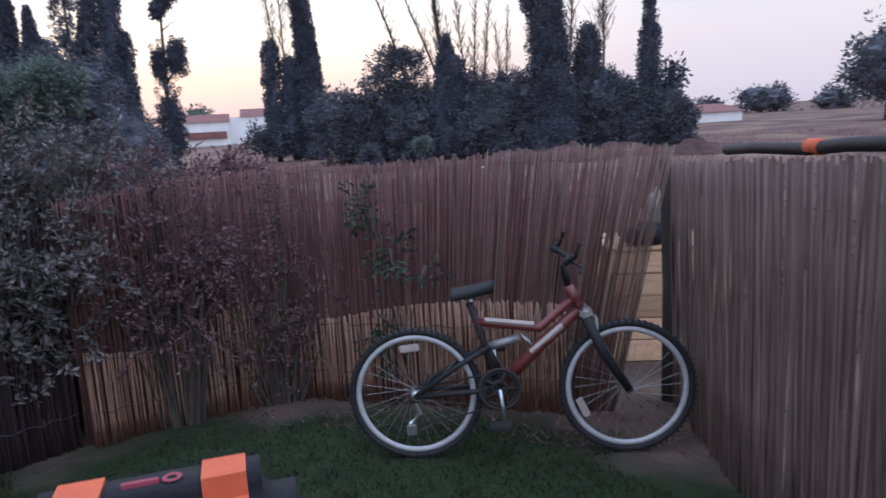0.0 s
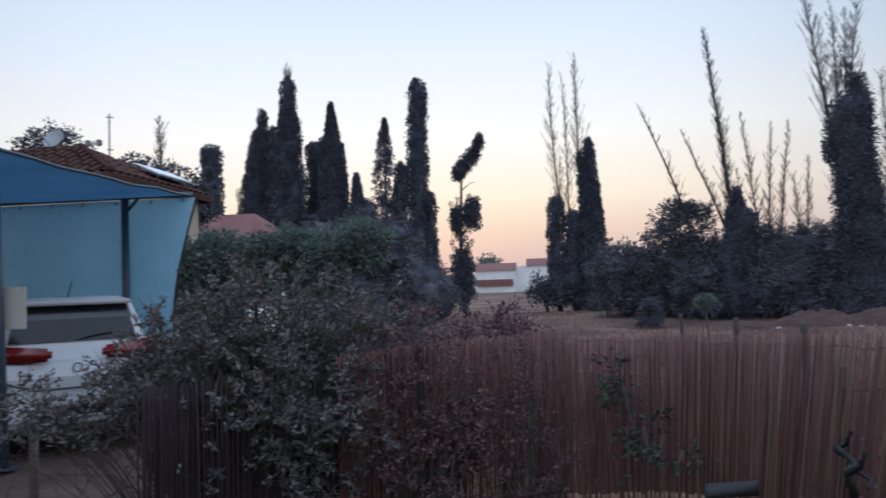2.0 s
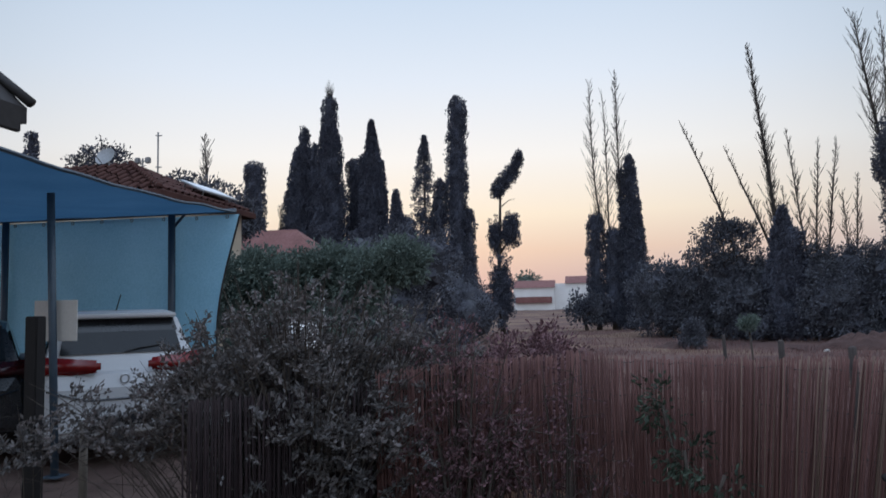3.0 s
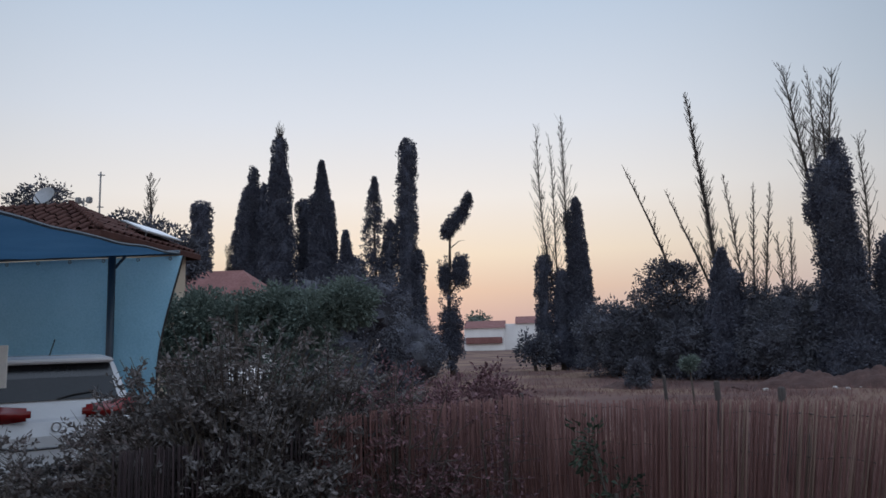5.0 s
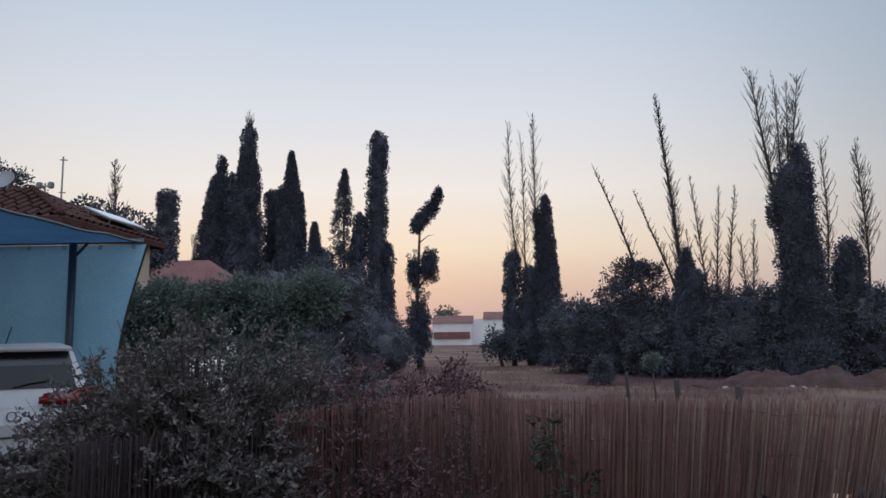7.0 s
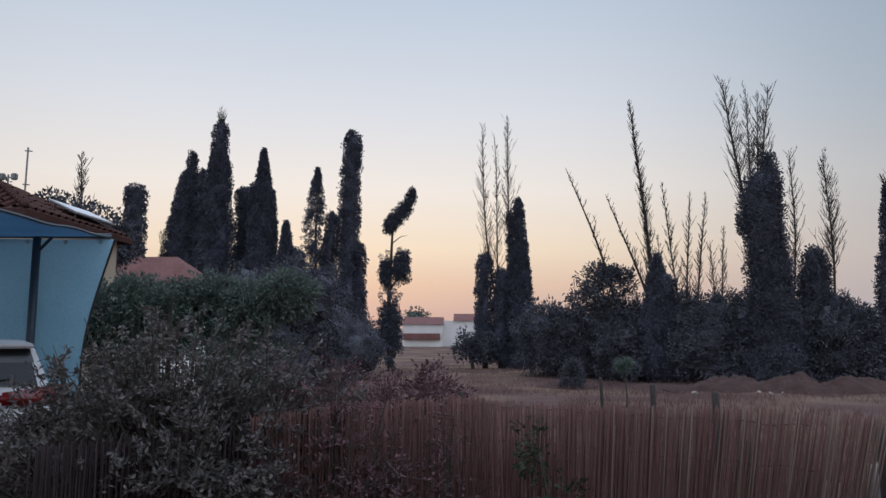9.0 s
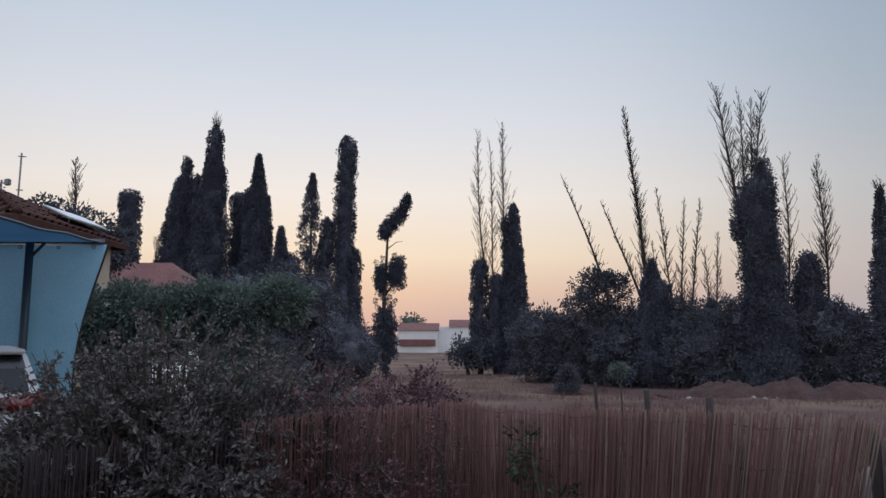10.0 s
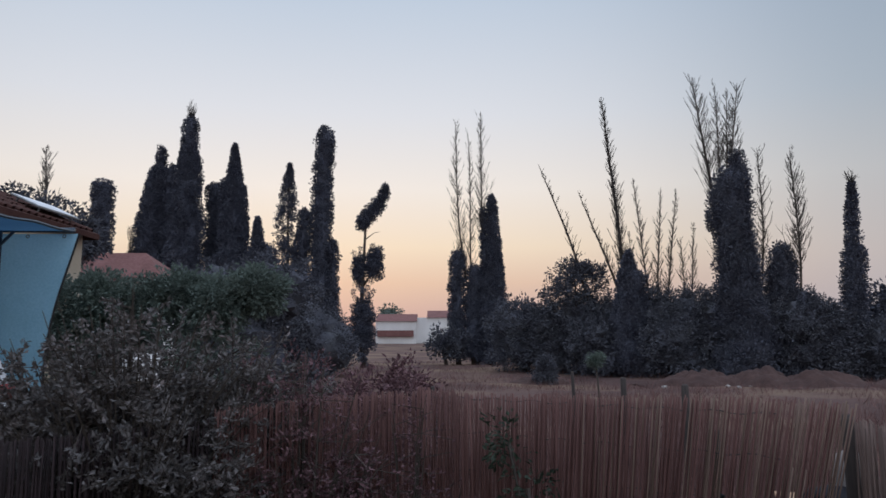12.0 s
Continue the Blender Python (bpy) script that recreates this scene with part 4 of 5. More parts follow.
# ---- neighbouring houses ----
def hip_house(name, x0, x1, y0, y1, eave, ridge, wall_mat, label, over=0.4, ribs=True, roof_mat=None):
    root = thing(name, ((x0 + x1) / 2, (y0 + y1) / 2, 0), label, "house")
    cx, cy = (x0 + x1) / 2, (y0 + y1) / 2
    hx, hy = (x1 - x0) / 2, (y1 - y0) / 2
    w = Build()
    for lo, hi in (((-hx, -hy), (hx, -hy + 0.25)), ((-hx, hy - 0.25), (hx, hy)), ((-hx, -hy + 0.25), (-hx + 0.25, hy - 0.25)), ((hx - 0.25, -hy + 0.25), (hx, hy - 0.25))):
        w.box((*lo, -0.1), (*hi, eave))
    part("wall", w.mesh("wall", wall_mat), root)
    ex, ey = hx + over, hy + over
    run = min(ex, ey)
    corners = [(-ex, -ey, eave), (ex, -ey, eave), (ex, ey, eave), (-ex, ey, eave)]
    if ex > ey:
        ends = [(-ex + run, 0, ridge), (ex - run, 0, ridge)]
        faces = [(0, 1, 5, 4), (1, 2, 5), (2, 3, 4, 5), (3, 0, 4)]
    else:
        ends = [(0, -ey + run, ridge), (0, ey - run, ridge)]
        faces = [(0, 1, 4), (1, 2, 5, 4), (2, 3, 5), (3, 0, 4, 5)]
    r = Build().add(corners + ends, faces + [(3, 2, 1, 0)])
    base = len(r.v)
    r.add([(x, y, eave - 0.12) for x, y, _ in corners], [])
    for k in range(4):
        a, c = k, (k + 1) % 4
        r.f.append((base + a, base + c, c, a))
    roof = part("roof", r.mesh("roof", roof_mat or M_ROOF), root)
    if ribs:
        rib = Build()
        pitch = (ridge - eave) / run
        step = 0.24
        for side, half, other in (("front", ex, ey), ("right", ey, ex)):
            k = -half + step / 2
            while k < half:
                reach = min(run, half - abs(k))
                rows = max(1, int(reach / 0.33))
                for j in range(rows):
                    d0, d1 = 0.05 + reach * j / rows, reach * (j + 1) / rows + 0.03
                    if side == "front":
                        p0, p1 = (k, -ey + d0, eave + pitch * d0 + 0.01), (k, -ey + d1, eave + pitch * d1 + 0.005)
                    else:
                        p0, p1 = (ex - d0, k, eave + pitch * d0 + 0.01), (ex - d1, k, eave + pitch * d1 + 0.005)
                    rib.tube([p0, p1], [0.06, 0.05], 5, False)
                k += step
        part("tile", rib.mesh("tile", M_ROOF, True), roof, "curved terracotta tiles", "stuff")
        cap = Build()
        for c, e in ((corners[1], ends[1]), (corners[0], ends[0])):
            c, e = Vector(c), Vector(e)
            for j in range(14):
                cap.tube([c.lerp(e, j / 14) + Vector((0, 0, 0.06)), c.lerp(e, (j + 1.1) / 14) + Vector((0, 0, 0.045))], [0.06, 0.05], 6)
        part("ridge_tile", cap.mesh("ridge_tile", M_ROOF, True), roof, "rounded hip tiles", "stuff")
    return root


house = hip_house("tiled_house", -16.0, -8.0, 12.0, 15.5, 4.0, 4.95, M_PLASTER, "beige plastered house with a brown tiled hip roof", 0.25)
window = Build().box((-0.55, -1.79, 1.1), (0.55, -1.72, 2.2), 0.01)
pane = part("window", window.mesh("window", M_CARGLASS), house)
solar = thing("solar_panel", (-8.6, 14.4, 4.3), "glazed solar panel lying on the tiled roof, sky glare painted white", "solar panel")
solar.matrix_world = pose(-8.2, 14.35, 4.36, 0, 25, 0)
for bx in (-0.24, 0.24):
    for by in (-0.6, 0.6):
        part("bracket", Build().tube([(bx, by, -0.16), (bx, by, 0.0)], 0.018, 6).mesh("bracket", M_GALV), solar)
part("pane", Build().box((-0.3, -0.72, 0.0), (0.3, 0.72, 0.05), 0.008).mesh("pane", M_PANELGLARE), solar)
part("frame", Build().tube([(-0.32, -0.74, 0.02), (0.32, -0.74, 0.02), (0.32, 0.74, 0.02), (-0.32, 0.74, 0.02), (-0.32, -0.74, 0.02)], 0.022, 6).mesh("frame", M_GALV), solar)


def dish(at):
    root = thing("satellite_dish", at, "grey satellite dish on the tiled roof", "antenna")
    b = Build()
    rings, sides = 5, 20
    tilt = Matrix.Rotation(radians(62), 4, "X") @ Matrix.Identity(4)
    for i in range(rings + 1):
        r = 0.23 * i / rings
        for k in range(sides):
            a = 2 * math.pi * k / sides
            b.v.append(tuple(tilt @ Vector((r * math.cos(a), r * math.sin(a), 0.9 * r * r)) + Vector((0, -0.08, 0.6))))
    for i in range(rings):
        for k in range(sides):
            p, q = i * sides + k, i * sides + (k + 1) % sides
            b.f.append((p, q, q + sides, p + sides))
    part("reflector", b.mesh("reflector", M_GALV, True), root)
    part("mast", Build().tube([(0, 0, -0.3), (0, 0, 0.6)], 0.025, 7).mesh("mast", M_GALV), root)
    part("feed_arm", Build().tube([(0, -0.1, 0.35), (0, -0.5, 0.62)], 0.012, 5).mesh("feed_arm", M_GALV), root)


dish((-10.4, 13.9, 4.56))


def mast(at, h, bars, label):
    root = thing("roof_antenna", at, label, "antenna")
    part("mast", Build().tube([(0, 0, -0.3), (0, 0, h)], 0.018, 6).mesh("mast", M_GALV), root)
    for z, w in bars:
        part("rod", Build().tube([(-w, 0, z), (w, 0.05, z)], 0.014, 5).mesh("rod", M_GALV), root)


mast((-9.5, 14.4, 4.75), 1.05, [(0.25, 0.06), (0.98, 0.07)], "thin grey aerial mast on the tiled roof")
mast((-9.75, 14.2, 4.75), 0.42, [(0.36, 0.14), (0.2, 0.06)], "short grey aerial with paired rods on the tiled roof")
for k, sx in enumerate((-0.13, 0.13)):
    lobe = thing("roof_lamp", (-9.75 + sx, 14.2, 5.02), "small grey floodlight on the aerial mast", "lamp")
    part("housing", Build().box((-0.06, -0.05, 0.03), (0.06, 0.05, 0.17), 0.02).mesh("housing", M_GALV), lobe)

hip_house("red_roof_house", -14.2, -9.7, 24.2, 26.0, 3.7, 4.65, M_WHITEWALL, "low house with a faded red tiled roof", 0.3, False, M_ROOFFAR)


def far_house(x0, x1, y, h, roof_x0, roof_h, label, band):
    root = thing("white_house", ((x0 + x1) / 2, y, ground_height((x0 + x1) / 2, y) - 0.3), label, "house", "white houses beyond the field")
    hw = (x1 - x0) / 2
    part("wall", Build().box((-hw, 0, 0), (hw, 8, h)).mesh("wall", M_WHITEWALL), root)
    a, c = roof_x0 - (x0 + x1) / 2, hw + 0.2
    r = Build().add([(a, -0.3, h), (c, -0.3, h), (c, 8.3, h), (a, 8.3, h), (a, 4, h + roof_h), (c, 4, h + roof_h)], [(0, 1, 5, 4), (2, 3, 4, 5), (0, 4, 3), (1, 2, 5), (3, 2, 1, 0)])
    part("roof", r.mesh("roof", M_ROOFFAR), root)
    if band:
        part("balcony", Build().box((-hw + 0.3, -0.5, h * 0.36), (hw - 0.3, -0.02, h * 0.62), 0.05).mesh("balcony", M_ROOFFAR), root, "brown balcony front")


far_house(-11.1, -4.4, 120, 4.05, -11.1, 1.3, "white house with a brown balcony and a low red roof", True)
far_house(-4.4, 2.3, 122, 4.7, -2.5, 1.3, "white house with a red roof on one side", False)
far_house(41.0, 52.0, 69, 1.4, 41.0, 0.9, "low red-roofed shed far across the field", False)

# the dark roof corner of the house beside the yard
own = thing("roof_eave", (-3.15, 3.3, 2.9), "dark overhanging roof corner with a gutter", "roof")
slab = Build().add([(0, 0, 0.02), (0, 0, -0.07), (-2.6, -0.6, -0.12), (-2.6, -0.6, 2.7), (0.0, -2.8, 0.02), (0.0, -2.8, -0.07), (-2.6, -3.4, -0.12), (-2.6, -3.4, 2.7)],
                   [(0, 1, 2, 3), (7, 6, 5, 4), (0, 3, 7, 4), (0, 4, 5, 1), (1, 5, 6, 2), (2, 6, 7, 3)])
part("roof", slab.mesh("roof", M_DARKEAVE), own)
for k in range(9):
    foot, head = Vector((0.03 - 0.2 * k, 0.0 - 0.046 * k, 0.045 + 0.206 * k)), Vector((-0.2 - 0.2 * k, -0.046 - 0.046 * k, 0.245 + 0.206 * k))
    part("verge_tile", Build().tube([foot, head], [0.03, 0.026], 7).mesh("verge_tile", M_DARKEAVE, True), own)
part("fascia", Build().box((-0.015, -2.8, -0.13), (0.02, -0.06, 0.0), 0.006).mesh("fascia", M_DARKEAVE), own)
part("wall", Build().box((-2.6, -3.3, -2.9), (-0.75, -0.75, -0.1)).mesh("wall", M_PLASTER), own, "beige plastered wall under the eave")


# ---- bicycle ----
def bicycle():
    a, c = Vector((0.33, 3.28, 0)), Vector((1.33, 2.97, 0))
    bike = thing("bicycle", tuple(a), "red full-suspension mountain bike leaning by the fence corner", "bicycle")
    bike.matrix_world = Matrix.Translation(a) @ Matrix.Rotation(math.atan2(c.y - a.y, c.x - a.x), 4, "Z") @ Matrix.Rotation(radians(-4), 4, "X")
    R = 0.335
    for x, steer in ((0.0, 0), (1.047, -4)):
        hub = Vector((x, 0, R))
        wheel = part("wheel", Build().ring(hub, (0, 1, 0), R - 0.017, 0.017, 56, 10).mesh("wheel", M_BLACK, True), bike)
        knobs = Build()
        for k in range(64):
            t = 2 * math.pi * k / 64
            for s in (-1, 1):
                p = hub + Vector((math.cos(t), 0, math.sin(t))) * (R - 0.004)
                knobs.box((-0.007, -0.006, -0.005), (0.007, 0.006, 0.005), 0, Matrix.Translation(p + Vector((0, s * 0.012, 0))) @ Matrix.Rotation(-t, 4, "Y"))
        part("tread", knobs.mesh("tread", M_BLACK), wheel, kind="stuff")
        part("rim", Build().ring(hub, (0, 1, 0), R - 0.046, 0.015, 56, 8, 0.8).mesh("rim", M_RIM, True), wheel, "scuffed alloy rim")
        part("hub", Build().tube([hub + Vector((0, -0.05, 0)), hub + Vector((0, 0.05, 0))], 0.022, 10).mesh("hub", M_STEEL, True), wheel)
        spoke_mesh = Build().tube([(0.02, 0, 0.01), (0, 0, R - 0.07)], 0.0011, 4).mesh("spoke", M_GALV)
        for k in range(28):
            sp = part("spoke", spoke_mesh, wheel)
            sp.matrix_basis = Matrix.Translation(hub + Vector((0, 0.028 if k % 2 else -0.028, 0))) @ Matrix.Rotation(2 * math.pi * k / 28, 4, "Y") @ Matrix.Rotation(radians(-4 if k % 2 else 4) * -1, 4, "X")
        t = radians(205 if x else 95)
        p = hub + Vector((math.cos(t), 0, math.sin(t))) * (0.24 if x else 0.235)
        refl = Build().box((-0.05, -0.012, -0.018), (0.05, 0.012, 0.018), 0.006, Matrix.Translation(p) @ Matrix.Rotation(-t + math.pi / 2, 4, "Y"))
        part("reflector", refl.mesh("reflector", M_DECAL), wheel, "pale spoke reflector")
    bb, head_lo, head_hi = (0.42, 0, 0.36), (0.83, 0, 0.735), (0.775, 0, 0.85)
    part("down_tube", Build().tube([head_lo, (0.64, 0, 0.57), bb], [0.026, 0.03, 0.03], 10).mesh("down_tube", M_RED, True), bike)
    part("top_tube", Build().tube([(0.80, 0, 0.79), (0.63, 0, 0.645), (0.31, 0, 0.69)], [0.022, 0.022, 0.02], 10).mesh("top_tube", M_RED, True), bike)
    part("head_tube", Build().tube([head_lo, head_hi], 0.027, 10).mesh("head_tube", M_RED, True), bike)
    part("seat_tube", Build().tube([(0.29, 0, 0.79), (0.33, 0, 0.66), (0.40, 0, 0.40)], 0.02, 10).mesh("seat_tube", M_DARKEAVE, True), bike)
    part("decal", Build().tube([(0.60, -0.014, 0.668), (0.36, -0.014, 0.7)], 0.014, 6).mesh("decal", M_DECAL), bike, "pale lettering band on the top tube")
    part("decal", Build().tube([(0.74, -0.018, 0.66), (0.58, -0.018, 0.53)], 0.0165, 6).mesh("decal", M_DECAL), bike, "pale band on the down tube")
    for s in (-1, 1):
        part("chain_stay", Build().tube([(0, s * 0.055, R), (0.3, s * 0.05, 0.35), (0.42, s * 0.03, 0.38)], 0.013, 7).mesh("chain_stay", M_BLACK, True), bike)
        part("seat_stay", Build().tube([(0, s * 0.055, R), (0.2, s * 0.05, 0.47), (0.38, s * 0.035, 0.57)], 0.014, 7).mesh("seat_stay", M_BLACK, True), bike)
        part("fork_leg", Build().tube([(0.85, s * 0.055, 0.70), (0.93, s * 0.056, 0.52), (1.047, s * 0.055, R)], [0.024, 0.026, 0.019], 9).mesh("fork_leg", M_BLACK, True), bike)
        part("crank", Build().tube([(0.42, s * 0.06, 0.36), (0.42 + s * -0.02, s * 0.075, 0.36 - s * -0.165 if s < 0 else 0.525)], 0.011, 6).mesh("crank", M_STEEL, True), bike)
        zc = 0.195 if s < 0 else 0.525
        part("pedal", Build().box((0.36, s * 0.08 - (0.09 if s < 0 else 0), zc - 0.012), (0.46, s * 0.08 + (0 if s < 0 else 0.09), zc + 0.012), 0.005).mesh("pedal", M_BLACK), bike)
        part("grip", Build().tube([(0.755, s * 0.19, 1.0), (0.735, s * 0.30, 1.005)], 0.017, 8).mesh("grip", M_BLACK, True), bike)
        part("bar_end", Build().tube([(0.74, s * 0.295, 1.005), (0.775, s * 0.30, 1.03), (0.80, s * 0.295, 1.085)], 0.014, 7).mesh("bar_end", M_BLACK, True), bike)
        part("brake_lever", Build().tube([(0.77, s * 0.16, 0.99), (0.82, s * 0.2, 0.965), (0.80, s * 0.28, 0.95)], 0.007, 6).mesh("brake_lever", M_BLACK, True), bike)
    part("fork_crown", Build().box((0.82, -0.075, 0.69), (0.88, 0.075, 0.745), 0.015).mesh("fork_crown", M_STEEL), bike)
    part("stem", Build().tube([head_hi, (0.755, 0, 0.95), (0.785, 0, 0.98)], 0.018, 8).mesh("stem", M_BLACK, True), bike)
    part("handlebar", Build().tube([(0.755, -0.2, 1.0), (0.785, -0.09, 0.985), (0.785, 0.09, 0.985), (0.755, 0.2, 1.0)], 0.012, 8).mesh("handlebar", M_BLACK, True), bike)
    part("seat_post", Build().tube([(0.29, 0, 0.83), (0.31, 0, 0.75)], 0.0135, 8).mesh("seat_post", M_STEEL, True), bike)
    s = Build()
    for i in range(9):
        t = i / 8
        x = 0.2 + 0.215 * t
        w = 0.078 * (1 - t) ** 0.9 + 0.018
        z = 0.845 + 0.012 * (1 - t) ** 2 + 0.045 * t
        for yy, zz in ((-w, z - 0.045), (-w * 0.85, z - 0.008), (0, z + 0.006), (w * 0.85, z - 0.008), (w, z - 0.045), (0, z - 0.06)):
            s.v.append((x, yy, zz))
    for i in range(8):
        for k in range(6):
            p, q = i * 6 + k, i * 6 + (k + 1) % 6
            s.f.append((p, q, q + 6, p + 6))
    s.f.append((5, 4, 3, 2, 1, 0))
    s.f.append(tuple(48 + k for k in range(6)))
    part("saddle", s.mesh("saddle", M_BLACK, True), bike, "worn black saddle")
    ring = Build().ring((0.42, -0.05, 0.36), (0, 1, 0), 0.085, 0.012, 30, 6, 0.4).ring((0.42, -0.05, 0.36), (0, 1, 0), 0.035, 0.012, 16, 6, 0.6)
    for k in range(5):
        t = 2 * math.pi * k / 5
        ring.tube([(0.42, -0.05, 0.36), (0.42 + 0.085 * math.cos(t), -0.05, 0.36 + 0.085 * math.sin(t))], 0.009, 5)
    part("chainring", ring.mesh("chainring", M_BLACK, True), bike)
    part("chain_guard", Build().ring((0.42, -0.058, 0.36), (0, 1, 0), 0.1, 0.008, 30, 6, 0.3).mesh("chain_guard", M_DARKEAVE, True), bike)
    part("chain", Build().tube([(0.42, -0.05, 0.445), (0.0, -0.045, 0.375)], 0.005, 5).tube([(0.42, -0.05, 0.275), (0.02, -0.045, 0.19)], 0.005, 5).mesh("chain", M_BLACK), bike)
    part("derailleur", Build().box((-0.05, -0.065, 0.14), (0.0, -0.045, 0.2), 0.008).tube([(0.0, -0.055, 0.3), (0.02, -0.055, 0.25), (-0.03, -0.055, 0.2)], 0.012, 6).mesh("derailleur", M_STEEL), bike)
    part("shock", Build().tube([(0.37, 0, 0.56), (0.53, 0, 0.6)], 0.022, 9).mesh("shock", M_GALV, True), bike)
    part("shock_link", Build().tube([(0.36, 0, 0.57), (0.42, 0, 0.44)], 0.018, 7).mesh("shock_link", M_BLACK, True), bike)
    part("bottle_cage", Build().ring((0.56, -0.03, 0.60), (0.6, 0, 0.55), 0.035, 0.004, 16, 5).mesh("bottle_cage", M_STEEL), bike)
    part("brake_arch", Build().tube([(0.9, -0.05, 0.6), (0.9, -0.04, 0.69), (0.9, 0.04, 0.69), (0.9, 0.05, 0.6)], 0.01, 6).mesh("brake_arch", M_STEEL), bike)


bicycle()


# ---- bag on a garden table, close by ----
def bag():
    table = thing("garden_table", (-0.52, 1.06, 0), "small grey plastic garden table", "table")
    part("tabletop", Build().box((-0.2, -0.2, 0.79), (0.2, 0.17, 0.832), 0.01).mesh("tabletop", M_TABLE), table)
    for x in (-0.16, 0.16):
        for y in (-0.15, 0.12):
            part("leg", Build().tube([(x, y, 0.0), (x * 0.96, y * 0.96, 0.79)], [0.016, 0.022], 8).mesh("leg", M_TABLE, True), table)
    root = thing("tool_bag", (-0.53, 1.13, 0.832), "black nylon bag with two orange bands", "bag", "", "", 2)
    body = bmesh.new()
    bmesh.ops.create_cube(body, size=1)
    for v in body.verts:
        v.co = Vector((v.co.x * 0.45, v.co.y * 0.17, 0.145 + v.co.z * 0.29))
    bmesh.ops.bevel(body, geom=body.edges[:], offset=0.055, segments=5, affect="EDGES")
    bmesh.ops.subdivide_edges(body, edges=[e for e in body.edges if e.calc_length() > 0.12], cuts=4, use_grid_fill=True)
    for v in body.verts:
        v.co += Vector((0, 1, 0.5)) * 0.012 * noise.noise(v.co * 9)
    part("body", Build().take(body).mesh("body", M_BAG, True), root)
    for x in (-0.108, 0.112):
        band = bmesh.new()
        bmesh.ops.create_cube(band, size=1)
        for v in band.verts:
            v.co = Vector((x + v.co.x * 0.07, v.co.y * 0.182, 0.148 + v.co.z * 0.3))
        bmesh.ops.bevel(band, geom=[e for e in band.edges if abs((e.verts[0].co - e.verts[1].co).x) > 0.05], offset=0.056, segments=5, affect="EDGES")
        part("band", Build().take(band).mesh("band", M_ORANGE), root, "orange webbing band")
    mark = Build().box((-0.045, -0.008, 0.29), (0.012, 0.002, 0.2985), 0.001).ring((0.032, -0.003, 0.296), (0, 0, 1), 0.012, 0.004, 18, 6, 0.4)
    part("print", mark.mesh("print", M_LOGO), root, "dull red printed mark")


bag()

# ---- beyond the gap between the fences ----
crate = thing("timber_crate", (2.24, 4.05, 0), "crate of tan pine planks behind the gap in the fence", "crate", "", "", -20)
for k in range(5):
    plank = part("plank", Build().box((-0.4, -0.014, 0.005 + k * 0.152), (0.4, 0.014, 0.147 + k * 0.152), 0.004).mesh("plank", M_PLANK), crate)
    part("plank", plank.data, crate).matrix_basis = Matrix.Translation((0, 0.6, 0))
for x in (-0.36, 0.36):
    part("corner_batten", Build().box((x - 0.03, 0.018, 0), (x + 0.03, 0.06, 0.76), 0.004).mesh("corner_batten", M_PLANK), crate)
    part("corner_batten", Build().box((x - 0.03, 0.54, 0), (x + 0.03, 0.582, 0.76), 0.004).mesh("corner_batten", M_PLANK), crate)
part("lid", Build().box((-0.41, -0.02, 0.762), (0.41, 0.63, 0.784), 0.004).mesh("lid", M_PLANK), crate)
sack = tagged(new("sack", Build().lump((0, 0, 0.12), (0.062, 0.1, 0.16), 0.35, 0.6, 3, 4).mesh("sack", M_SACK, True)), "crumpled white woven sack lying on the crate", "sack")
sack.matrix_world = pose(2.25, 4.2, 0.87, 0, 0, 20)
roll = tagged(new("grey_bundle", Build().lump((0, 0, 0.07), (0.26, 0.14, 0.085), 0.3, 0.5, 3, 8).mesh("grey_bundle", M_BAG, True)), "dark grey bundle of cloth under the sack", "bundle")
roll.matrix_world = pose(2.22, 4.22, 0.785, 0, 0, 10)

